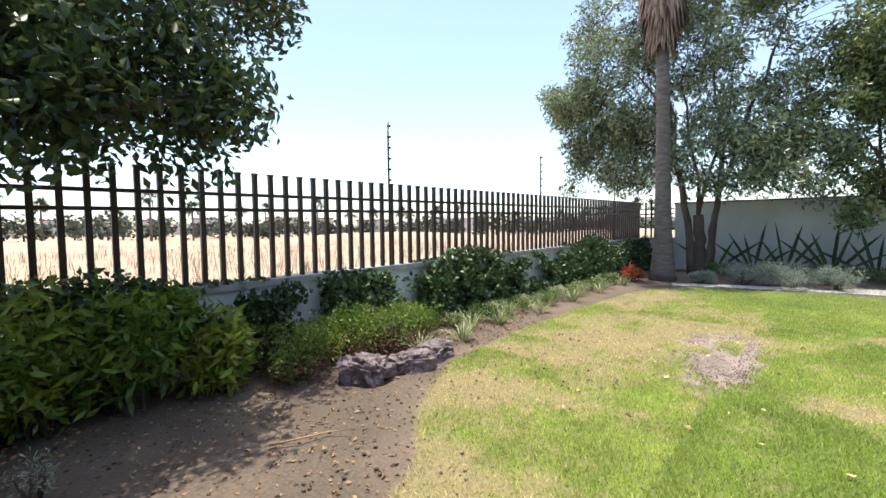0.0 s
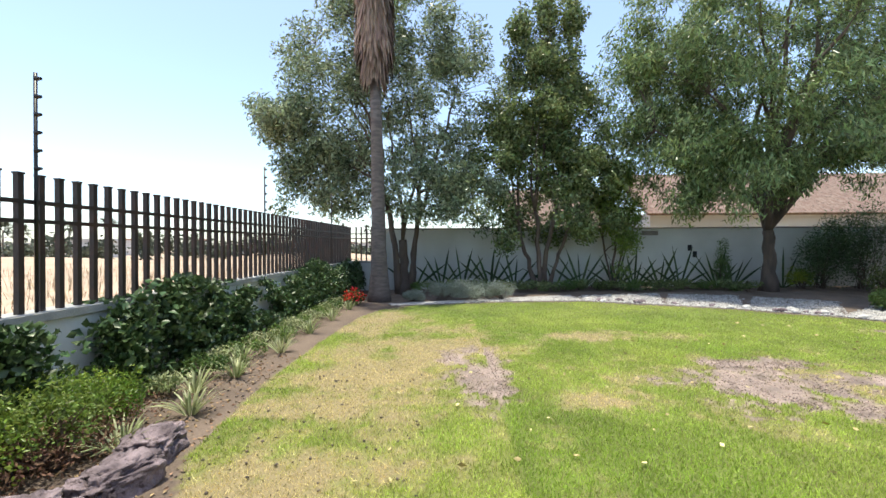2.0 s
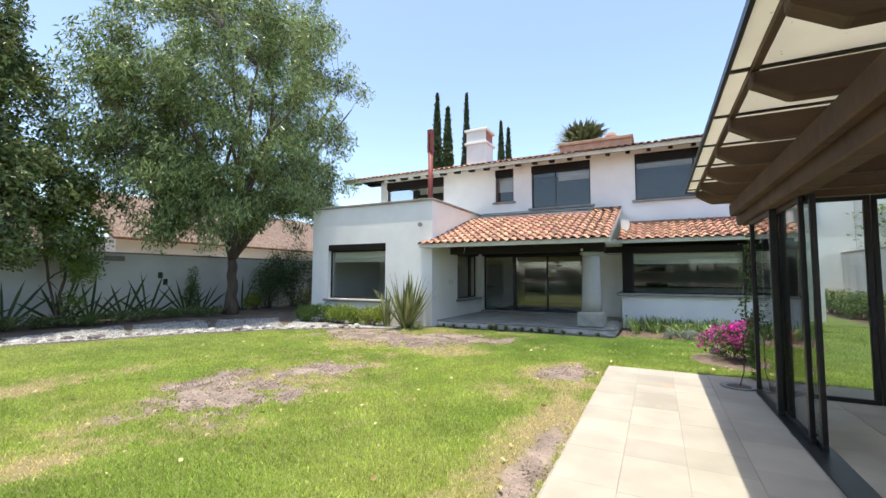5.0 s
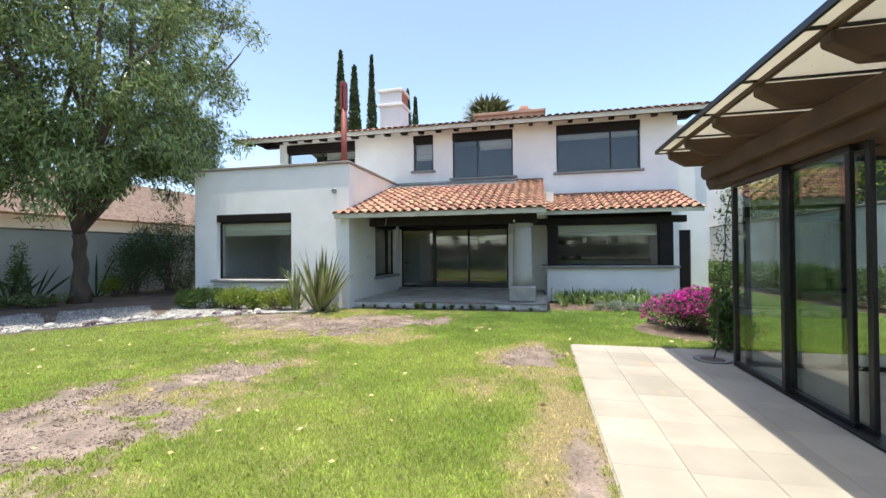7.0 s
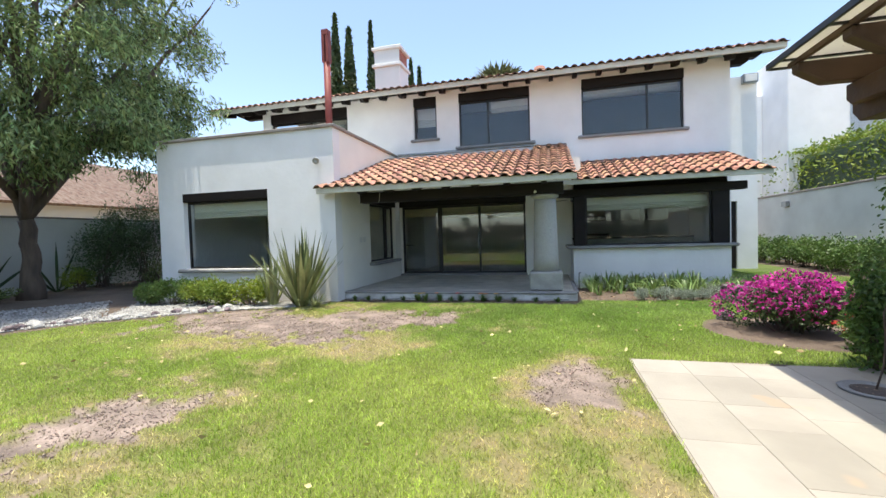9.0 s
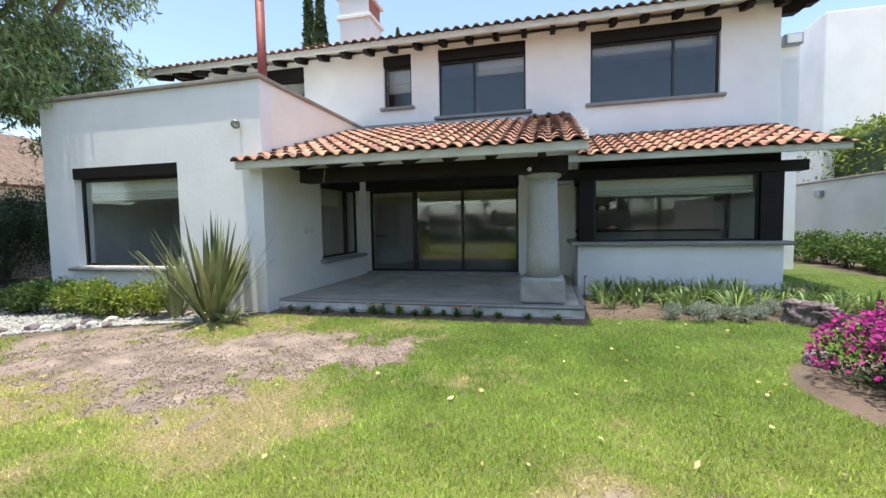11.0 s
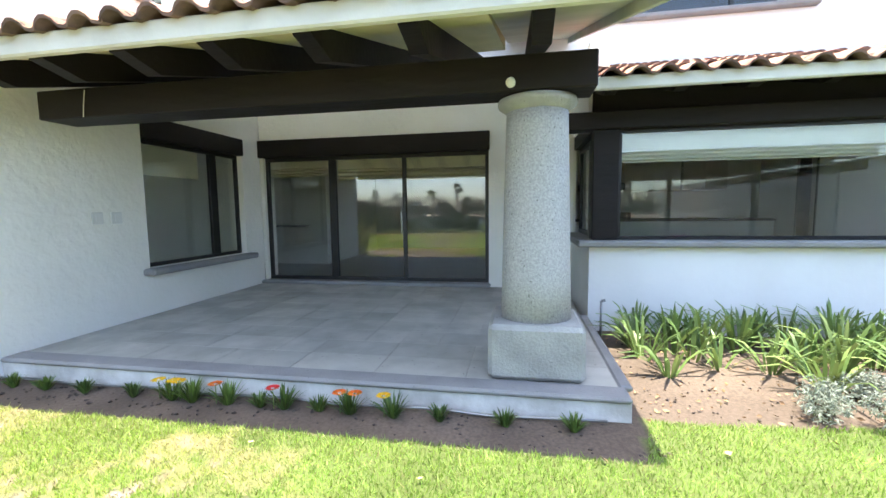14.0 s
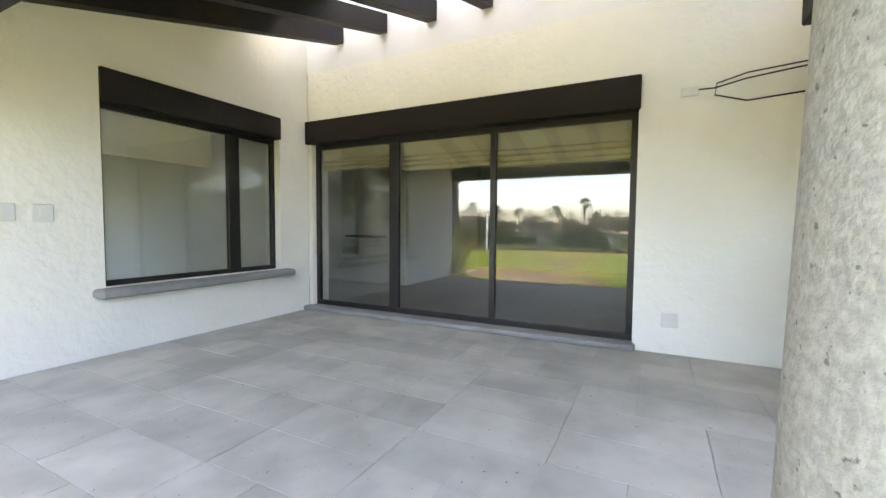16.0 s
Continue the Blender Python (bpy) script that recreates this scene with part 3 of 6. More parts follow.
def framed_glass(frame_parent, axis, at, a0, a1, z0, z1, mullions=(), w=0.045, d=0.05, pane=CLEAR, transom=None):
    """Metal frame bars and panes of one window, as children."""
    lo, hi = at - d / 2, at + d / 2

    def bar(b0, b1, c0, c1, name="window_frame"):
        s = (lo, hi, b0, b1, c0, c1) if axis == "x" else (b0, b1, lo, hi, c0, c1)
        part(name, boxes(s, bevel=0.004), BLACKMETAL, frame_parent)
    bar(a0, a1, z0, z0 + w)
    bar(a0, a1, z1 - w, z1)
    bar(a0, a0 + w, z0 + w, z1 - w)
    bar(a1 - w, a1, z0 + w, z1 - w)
    cuts = [a0 + w]
    for mlo, mhi in mullions:
        bar(mlo, mhi, z0 + w, z1 - w, "mullion")
        cuts += [mlo, mhi]
    cuts.append(a1 - w)
    for i in range(0, len(cuts), 2):
        s = (at - 0.004, at + 0.004, cuts[i] - 0.01, cuts[i + 1] + 0.01, z0 + w - 0.01, z1 - w + 0.01) if axis == "x" else (cuts[i] - 0.01, cuts[i + 1] + 0.01, at - 0.004, at + 0.004, z0 + w - 0.01, z1 - w + 0.01)
        p = part("pane", boxes(s), pane, frame_parent)
        p.visible_shadow = False


def window(name, label, axis, at, a0, a1, z0, z1, header=0.0, sill=None, out=0.05, **kw):
    mid = (a0 + a1) / 2
    w = tagged(new(name), label, "window", kind="structure")
    w.location = (at, mid, z0) if axis == "x" else (mid, at, z0)
    framed_glass(w, axis, at, a0, a1, z0, z1 - header, **kw)
    if header:
        s = (at - out - 0.06, at + 0.06, a0 - 0.0, a1 + 0.0, z1 - header, z1)
        if axis == "y":
            s = (a0, a1, at - out - 0.06, at + 0.06, z1 - header, z1)
        part("header_box", boxes(s, bevel=0.006), BLACKWOOD, w, "dark stained wooden lintel board")
    if sill:
        b0, b1, s0, s1 = sill
        s = (s0, s1, b0, b1, z0 - 0.075, z0 - 0.002) if axis == "x" else (b0, b1, s0, s1, z0 - 0.075, z0 - 0.002)
        part("window_sill", boxes(s, bevel=0.02), CANTERA, w, "rounded grey stone sill")
    return w


# sliding door of the terrace
door = tagged(new("door_terrace"), "black framed sliding glass door of three panes", "sliding door", kind="structure")
door.location = (13.92, 4.5, 0.2)
framed_glass(door, "x", 13.92, 2.715, 6.30, 0.215, 2.155, mullions=((3.97, 4.03), (5.10, 5.22)), w=0.055, pane=DOORGLASS)
part("door_header", boxes((13.77, 13.99, 2.70, 6.353, 2.155, 2.42), bevel=0.006), BLACKWOOD, door, "dark stained wooden lintel board")
part("door_track", boxes((13.72, 14.02, 2.69, 6.36, 0.165, 0.214), bevel=0.012), CANTERA, door, "grey stone threshold")
part("door_handle", boxes((13.865, 13.885, 4.03, 4.055, 0.95, 1.30), bevel=0.004), GREYMETAL, door, "slim bright pull handle")

window("window_terrace", "black framed window with two panes and dark lintel", "y", 6.47, 11.69, 13.40, 0.69, 2.38, header=0.24, out=0.08, sill=(11.6, 13.5, 6.22, 6.6), mullions=((12.82, 12.95),))
window("window_wing", "wide black framed window under a dark lintel", "x", 10.12, 7.965, 10.2, 0.70, 2.42, header=0.19, out=0.10, sill=(7.85, 10.34, 9.86, 10.2))
window("window_bathroom", "small dark window in the upper storey", "x", 13.93, 5.155, 5.84, 4.10, 5.28, header=0.24, out=0.06, sill=(5.07, 5.93, 13.74, 13.9), pane=DARKGLASS)
window("window_bedroom", "two pane dark window over the tiled roof", "x", 13.93, 2.54, 4.50, 3.79, 5.28, header=0.24, out=0.06, sill=(2.4, 4.6, 13.70, 13.9), mullions=((3.66, 3.71),), pane=DARKGLASS)
window("window_bedroom_wide", "wide two pane dark window with a lowered white blind", "x", 13.93, -1.22, 1.20, 3.82, 5.28, header=0.24, out=0.06, sill=(-1.32, 1.30, 13.74, 13.9), mullions=((-0.42, -0.37),), pane=DARKGLASS)
window("window_above_wing", "dark window strip above the wing roof", "x", 13.93, 7.95, 10.6, 4.35, 5.28, header=0.3, out=0.06, mullions=((9.2, 9.25),), pane=DARKGLASS)

# kitchen bay: posts, beam and wrapping glass
bay = tagged(new("window_kitchen"), "wide corner window of the kitchen between dark wooden posts", "window", kind="structure")
bay.location = (12.28, 0, 0.9)
part("window_sill", boxes((12.16, 12.52, -1.78, 1.68, 0.90, 0.97), (12.52, HX - 0.004, 1.33, 1.68, 0.90, 0.97), bevel=0.02), CANTERA, bay, "rounded grey stone sill")
part("post", boxes((12.27, 12.45, 1.27, 1.53, 0.972, 2.10), bevel=0.008), BLACKWOOD, bay)
part("post", boxes((12.27, 12.45, -1.64, -1.31, 0.972, 2.10), bevel=0.008), BLACKWOOD, bay)
part("beam", boxes((12.22, 12.47, -1.95, 2.0, 2.10, 2.27), bevel=0.008), BLACKWOOD, bay)
framed_glass(bay, "x", 12.36, -1.31, 1.27, 0.972, 2.10, w=0.035)
# black board added only to darken the space behind the rafters
part("dark_rafter_backing", boxes((12.40, 12.44, -1.64, 1.52, 2.272, 2.60)), BLACKWOOD, bay)
part("side_beam", boxes((12.47, HX - 0.004, 1.33, 1.53, 2.10, 2.27), bevel=0.008), BLACKWOOD, bay)
framed_glass(bay, "y", 1.43, 12.45, HX - 0.01, 0.972, 2.10, mullions=((12.95, 13.05),), w=0.05)
wall("wall_kitchen_side_top", "y", 1.55, -0.2, 12.48, HX, 2.27, 3.05, [], STUCCO_IN, "cream plaster above the kitchen side window")


def blind(at, axis, a0, a1, z0, z1, material, label):
    """A folded roman blind: flat cloth above a few soft folds."""
    bm = bmesh.new()
    n = 3
    fold = (z1 - z0) * 0.42
    prof = [(0.0, z1), (0.012, z0 + fold)]
    for i in range(n):
        zt = z0 + fold - fold * i / n
        prof += [(-0.03, zt - fold / n * 0.35), (0.02, zt - fold / n * 0.8)]
    prof += [(0.0, z0)]
    back = [(d + 0.03, z) for d, z in prof[::-1]]
    prism(bm, [((at + d) if axis == "x" else (at + d), z) for d, z in prof + back], "y" if axis == "x" else "x", a0, a1)
    t = solo("roman_blind", bm, material, label, "blind", "window blinds")
    return t


blind(13.99, "x", 5.23, 6.27, 1.865, 2.19, SHADE, "cream roman blind pulled up behind the sliding door")
blind(13.99, "x", 4.04, 5.10, 1.80, 2.19, SHADE, "cream roman blind pulled up behind the sliding door")
blind(13.99, "x", 2.76, 3.99, 1.77, 2.19, SHADE, "cream roman blind pulled up behind the sliding door")
blind(12.50, "x", -1.29, 1.25, 1.78, 2.08, WHITEBLIND, "white roman blind pulled up in the kitchen window")
blind(10.24, "x", 8.0, 10.16, 1.86, 2.21, WHITEBLIND, "white roman blind pulled up in the wing window")
blind(14.08, "x", -1.15, 1.15, 4.86, 5.05, WHITEBLIND, "white blind in the wide upper window")
blind(14.08, "x", 2.6, 3.62, 4.72, 5.03, WHITEBLIND, "white blind in the upper window")
blind(14.08, "x", 5.2, 5.8, 4.5, 5.03, WHITEBLIND, "white blind half down in the small upper window")
blind(14.08, "x", 8.0, 9.15, 4.72, 5.0, WHITEBLIND, "white blind in the window above the wing")
bm = bmesh.new()
prism(bm, [(6.53, 2.128), (6.53, 1.75), (6.56, 1.75), (6.56, 2.128)], "x", 11.70, 12.7)
solo("roman_blind", bm, SHADE, "pale roman blind in the terrace side window", "blind", "window blinds")

# ---- terrace ----
structure("floor_terrace", boxes((10.30, HX - 0.003, 1.62, 6.357, 0.0, 0.158)), GROUT, "terrace base with pale joints")
structure("step_terrace", boxes((10.235, 10.42, 1.60, 6.352, 0.13, 0.17), bevel=0.015), CANTERA, "grey stone nosing of the terrace step")
structure("step_terrace_side", boxes((10.42, 12.26, 1.556, 1.64, 0.13, 0.17), bevel=0.012), CANTERA, "grey stone edge of the terrace")
structure("step_riser", boxes((10.26, 10.298, 1.60, 6.354, -0.05, 0.128), (10.30, 12.26, 1.59, 1.618, -0.05, 0.128)), STEPWHITE, "worn white painted riser")

pillar = tagged(new("pillar"), "stout pebbled concrete column on a square plinth", "column", kind="structure")
pillar.location = (10.71, 2.155, 0.17)
bm = boxes((10.40, 11.01, 1.845, 2.475, 0.171, 0.54), bevel=0.03)
part("plinth", bm, CONCRETE2, pillar, "square concrete plinth with worn edges")
bm = bmesh.new()
lathe(bm, [(0.245, 0), (0.238, 0.3), (0.225, 0.8), (0.212, 1.30), (0.208, 1.425)], (10.71, 2.155, 0.535), 40)
part("shaft", bm, CONCRETE, pillar)
bm = bmesh.new()
lathe(bm, [(0.208, 0), (0.222, 0.015), (0.262, 0.04), (0.27, 0.062), (0.262, 0.085), (0.235, 0.095)], (10.71, 2.155, 1.955), 40)
part("capital", bm, CONCRETE2, pillar)

SL = 0.325            # slope of the lower roofs


def roof_z(x):
    return EAVE_Z + 0.10 + (x - EAVE_X) * SL


roof_t = tagged(new("roof_terrace"), "terracotta tiled lean-to roof over the terrace", "roof", kind="structure")
roof_t.location = (10, 4, 2.3)
bm = bmesh.new()
prism(bm, [(10.45, 2.05), (10.75, 2.05), (10.75, 2.27), (10.45, 2.27)], "y", 1.80, 6.02)
bmesh.ops.bevel(bm, geom=bm.edges[:], offset=0.008, segments=1, affect="EDGES")
part("beam", bm, BLACKWOOD, roof_t, "heavy dark stained beam")
RAFTERS = [5.85, 5.25, 4.65, 4.05, 3.45, 2.85, 2.155]
for yy in RAFTERS:
    bm = bmesh.new()
    zt = lambda x: roof_z(9.9) - 0.075 + (x - 9.9) * 0.288
    h = 0.20
    x1 = HX - 0.004
    prism(bm, [(9.90, zt(9.90)), (9.90, zt(9.90) - 0.05), (10.16, zt(10.16) - h + 0.01), (x1, zt(x1) - h), (x1, zt(x1))], "y", yy - 0.055, yy + 0.055)
    part("rafter", bm, BLACKWOOD, roof_t)
bm = bmesh.new()
prism(bm, [(EAVE_X + 0.03, roof_z(EAVE_X + 0.03) - 0.07), (13.0, roof_z(9.9) - 0.073 + 3.1 * 0.288), (13.0, roof_z(13.0) - 0.02), (EAVE_X + 0.03, roof_z(EAVE_X + 0.03) - 0.02)], "y", 2.45, 6.355)
part("boarding", bm, CREAM, roof_t, "cream painted ceiling boards")
bm = bmesh.new()
prism(bm, [(EAVE_X + 0.03, roof_z(EAVE_X + 0.03) - 0.07), (HX - 0.004, roof_z(HX) - 0.07), (HX - 0.004, roof_z(HX) - 0.02), (EAVE_X + 0.03, roof_z(EAVE_X + 0.03) - 0.02)], "y", 1.64, 2.447)
part("boarding", bm, FASCIA, roof_t, "white painted ceiling boards")
part("fascia", boxes((EAVE_X - 0.03, EAVE_X + 0.029, 1.60, 6.62, EAVE_Z - 0.03, EAVE_Z + 0.09), bevel=0.012), FASCIA, roof_t, "greenish white painted fascia board")
bm = bmesh.new()
prism(bm, [(EAVE_X + 0.03, roof_z(EAVE_X + 0.03) - 0.14), (HX - 0.004, roof_z(HX) - 0.14), (HX - 0.004, roof_z(HX) - 0.015), (EAVE_X + 0.03, roof_z(EAVE_X + 0.03) - 0.015)], "y", 1.60, 1.637)
part("verge_board", bm, FASCIA, roof_t, "white painted verge board")
# strip of glass along the house wall lets daylight in behind the rafters
bm = bmesh.new()
prism(bm, [(13.0, roof_z(13.0) - 0.02), (HX - 0.004, roof_z(HX) - 0.02), (HX - 0.004, roof_z(HX) - 0.008), (13.0, roof_z(13.0) - 0.008)], "y", 2.45, 6.355)
part("skylight_pane", bm, SKYPANEL, roof_t, "frosted white skylight strip")
part("skylight_bar", boxes((12.95, 12.998, 2.45, 6.355, roof_z(13.0) - 0.03, roof_z(13.0) + 0.05), (HX - 0.03, HX - 0.004, 2.45, 6.355, roof_z(HX), roof_z(HX) + 0.04)), GREYMETAL, roof_t, "grey metal skylight rail")

roof_k = tagged(new("roof_kitchen"), "terracotta tiled lean-to roof over the kitchen bay", "roof", kind="structure")
roof_k.location = (12.5, 0, 2.4)
KX, KZ = 11.58, 2.33


def kroof_z(x):
    return KZ + 0.10 + (x - KX) * SL


bm = bmesh.new()
prism(bm, [(KX + 0.03, kroof_z(KX + 0.03) - 0.07), (HX - 0.004, kroof_z(HX) - 0.07), (HX - 0.004, kroof_z(HX) - 0.02), (KX + 0.03, kroof_z(KX + 0.03) - 0.02)], "y", -2.1, 1.59)
part("boarding", bm, FASCIA, roof_k, "white painted ceiling boards")
part("fascia", boxes((KX - 0.03, KX + 0.029, -2.13, 1.93, KZ - 0.02, KZ + 0.09), bevel=0.012), FASCIA, roof_k, "greenish white painted fascia board")
for yy in (1.45, 0.85, 0.25, -0.35, -0.95, -1.55, -2.0):
    bm = bmesh.new()
    zt = lambda x: kroof_z(x) - 0.075
    prism(bm, [(11.75, zt(11.75)), (11.75, zt(11.75) - 0.04), (11.95, zt(11.95) - 0.12), (HX - 0.3, zt(HX - 0.3) - 0.14), (HX - 0.3, zt(HX - 0.3))], "y", yy - 0.05, yy + 0.05)
    part("rafter", bm, BLACKWOOD, roof_k)

for rf, zf, xa, xb, ya, yb in ((roof_t, roof_z, EAVE_X, 12.95, 1.61, 6.355), (roof_t, roof_z, 12.95, HX - 0.004, 1.61, 2.445), (roof_k, kroof_z, KX, HX - 0.004, -2.12, 1.585)):
    bm = bmesh.new()
    prism(bm, [(xa, zf(xa) - 0.018), (xb, zf(xb) - 0.018), (xb, zf(xb) - 0.006), (xa, zf(xa) - 0.006)], "y", ya, yb)
    part("underlay", bm, UNDERLAY, rf, "dark layer under the tiles")
# upper roof
UX, UZ = 13.17, 5.27
US = 0.30


def uroof_z(x):
    return UZ + 0.11 + (x - UX) * US


roof_u = tagged(new("roof_upper"), "low pitched terracotta roof of the upper storey with dark rafter tails", "roof", kind="structure")
roof_u.location = (15, 4, 5.4)
bm = bmesh.new()
prism(bm, [(UX + 0.03, uroof_z(UX + 0.03) - 0.09), (17.0, uroof_z(17.0) - 0.09), (17.0, uroof_z(17.0) - 0.02), (UX + 0.03, uroof_z(UX + 0.03) - 0.02)], "y", -3.05, 12.25)
part("boarding", bm, FASCIA, roof_u, "white painted soffit boards")
bm = bmesh.new()
prism(bm, [(UX, uroof_z(UX) - 0.018), (17.0, uroof_z(17.0) - 0.018), (17.0, uroof_z(17.0) - 0.006), (UX, uroof_z(UX) - 0.006)], "y", -3.04, 12.24)
part("underlay", bm, UNDERLAY, roof_u, "dark layer under the tiles")
bm = bmesh.new()
prism(bm, [(17.0, uroof_z(17.0) - 0.09), (20.6, 5.5), (20.6, 5.58), (17.0, uroof_z(17.0))], "y", -3.05, 12.25)
part("back_slope", bm, FARRED, roof_u, "terracotta back slope")
part("fascia", boxes((UX - 0.03, UX + 0.029, -3.1, 12.3, UZ - 0.02, UZ + 0.11), bevel=0.01), FASCIA, roof_u, "white painted fascia board")
bm = bmesh.new()
for y0, y1 in ((-3.09, -3.05), (12.25, 12.29)):
    prism(bm, [(UX + 0.03, uroof_z(UX + 0.03) - 0.16), (17.0, uroof_z(17.0) - 0.16), (17.0, uroof_z(17.0) - 0.01), (UX + 0.03, uroof_z(UX + 0.03) - 0.01)], "y", y0, y1)
part("verge_board", bm, FASCIA, roof_u, "white painted verge board")
yy = 12.0
while yy > -2.2:
    bm = bmesh.new()
    zt = lambda x: uroof_z(x) - 0.095
    prism(bm, [(13.38, zt(13.38)), (13.38, zt(13.38) - 0.05), (13.50, zt(13.50) - 0.14), (13.90, zt(13.90) - 0.16), (13.90, zt(13.90))], "y", yy - 0.055, yy + 0.055)
    part("rafter_tail", bm, BLACKWOOD, roof_u)
    yy -= 0.59
for k, xx in enumerate((14.0, 15.4)):
    bm = bmesh.new()
    zb = uroof_z(xx) - 0.10
    for s, y0, y1 in ((0, -3.0, HY0), (1, 10.9, 12.2)):
        for lv in (0, 1):
            ln = 0.75 - 0.28 * lv
            z1 = zb - 0.13 * lv
            if s == 0:
                prism(bm, [(HY0, z1), (HY0 - ln, z1), (HY0 - ln, z1 - 0.05), (HY0 - ln + 0.12, z1 - 0.128), (HY0, z1 - 0.128)], "x", xx, xx + 0.18)
            else:
                prism(bm, [(10.9, z1), (10.9 + ln + 0.4, z1), (10.9 + ln + 0.4, z1 - 0.05), (10.9 + ln + 0.28, z1 - 0.128), (10.9, z1 - 0.128)], "x", xx, xx + 0.18)
    part("corbel_beam", bm, BLACKWOOD, roof_u)

chim = thing("chimney", (15.0, 6.8, 5.5), "white plastered chimney with a capped brick vent", "chimney")
part("chimney_shaft", boxes((14.55, 15.35, 6.48, 7.30, 5.4, 6.62)), STUCCO, chim)
part("collar", boxes((14.48, 15.42, 6.41, 7.37, 6.62, 6.72), bevel=0.015), STUCCO, chim)
part("vent", boxes((14.57, 15.33, 6.50, 7.28, 6.72, 7.14)), BRICKRED, chim, "brick red vent sides")
part("vent_face", boxes((14.545, 14.565, 6.48, 7.30, 6.725, 7.14)), STUCCO, chim)
part("cap", boxes((14.48, 15.42, 6.41, 7.37, 7.14, 7.24), bevel=0.015), STUCCO, chim)
chim2 = thing("chimney", (19.4, 3.0, 5.5), "low terracotta coloured chimney with a small pink cap", "chimney")
part("chimney_shaft", boxes((19.0, 19.9, 1.5, 4.5, 5.4, 7.45), bevel=0.02), CHIMCLAY, chim2)
part("collar", boxes((18.92, 19.98, 1.42, 4.58, 7.45, 7.58), bevel=0.02), CHIMCLAY, chim2)
bm = bmesh.new()
lathe(bm, [(0.34, 0), (0.36, 0.10), (0.22, 0.17), (0.20, 0.27), (0.03, 0.30)], (19.4, 2.35, 7.58), 16)
part("cap", bm, FARRED, chim2, "rounded pinkish clay cap")

flue = thing("flue_pipe", (10.75, 7.0, 3.1), "dark red painted steel flue pipe on the wing roof", "flue")
bm = bmesh.new()
tube(bm, [(10.75, 6.85, 3.1), (10.75, 6.85, 5.25)], 0.075, 14)
part("pipe", bm, FLUERED, flue)
part("top_box", boxes((10.67, 10.83, 6.77, 6.835, 5.25, 5.85), (10.67, 10.83, 6.865, 6.93, 5.25, 5.85), (10.67, 10.83, 6.77, 6.93, 5.85, 5.98), bevel=0.008), FLUERED, flue, "slotted top of the flue")

# ---- garden walls ----
structure("wall_yard_back", boxes((-2.9, 22, 15.3, 15.5, -0.1, 2.08)), YARDWALL, "grey-white painted garden wall")
structure("wall_yard_back_coping", boxes((-2.93, 22, 15.26, 15.54, 2.08, 2.13), bevel=0.012), COPING, "dark coping of the garden wall")
structure("wall_yard_right", boxes((-12, 26, -6.7, -6.5, -0.1, 2.45)), YARDWALL, "grey-white painted side wall")
structure("wall_yard_right_coping", boxes((-12, 26, -6.74, -6.46, 2.45, 2.52), bevel=0.012), COPING, "grey coping of the side wall")
FX = -3.93


def fz(y):
    """The fence wall climbs gently with the ground."""
    return -0.11 + 0.0095 * (min(max(y, -7), 15.3) - 2.0)


def climbing(bm, x0, x1, y0, y1, z0, z1):
    return prism(bm, [(y0, z0 + fz(y0)), (y1, z0 + fz(y1)), (y1, z1 + fz(y1)), (y0, z1 + fz(y0))], "x", x0, x1)


E15 = fz(15.3)
structure("wall_fence", climbing(boxes((FX + 0.1, -2.9, 15.1, 15.3, -0.3, 0.93 + E15)), FX - 0.12, FX + 0.10, -7, 15.3, -0.3, 0.93), YARDWALL, "low plastered wall under the fence")
structure("wall_fence_coping", climbing(boxes((FX + 0.14, -2.9, 15.06, 15.34, 0.93 + E15, 1.0 + E15)), FX - 0.16, FX + 0.14, -7, 15.3, 0.93, 1.0), CONCRETE2, "grey concrete coping under the fence")

fence = thing("fence", (FX, 5, 1.0), "dark brown steel picket fence on a low wall", "fence")
bm = boxes((-0.023, 0.023, -0.023, 0.023, 0, 1.14), (-0.029, 0.029, -0.029, 0.029, 1.14, 1.155))
post_me = bpy.data.meshes.new("post")
bm.to_mesh(post_me)
bm.free()
post_me.materials.append(FENCEMETAL)
for i in range(111):
    yy = -4.3 + i * 0.1765
    piece("post", post_me, pose(FX, yy, 1.0 + fz(yy)), fence)
for i in range(5):
    piece("post", post_me, pose(FX + 0.18 + i * 0.1765, 15.22, 1.0 + E15), fence)
for z in (1.76, 1.92):
    part("rail", climbing(bmesh.new(), FX - 0.022, FX + 0.022, -4.4, 15.24, z - 0.017, z + 0.017), FENCEMETAL, fence)
    part("rail", boxes((FX + 0.02, -2.9, 15.198, 15.242, z - 0.017 + E15, z + 0.017 + E15), bevel=0.006), FENCEMETAL, fence)

for i, yy in enumerate((0.02, 4.25, 8.5, 12.75)):
    ep = thing("electric_fence_pole", (FX + 0.03, yy, 1.0), "slim black electric fence pole with insulators above the picket fence", "fence pole", "electric fence poles")
    bm = bmesh.new()
    tube(bm, [(FX + 0.035, yy + 0.03, 1.0 + fz(yy)), (FX + 0.035, yy + 0.03, 3.0 + fz(yy))], 0.014, 6)
    part("pole", bm, BLACKMETAL, ep)
    for k in range(6):
        bm = bmesh.new()
        bmesh.ops.create_cone(bm, segments=6, radius1=0.022, radius2=0.012, depth=0.05, cap_ends=True, matrix=Matrix.Translation((FX + 0.06, yy + 0.03, 2.2 + 0.15 * k + fz(yy))) @ pose(0, 0, 0, 0, 90, 0))
        part("insulator", bm, BLACKMETAL, ep)

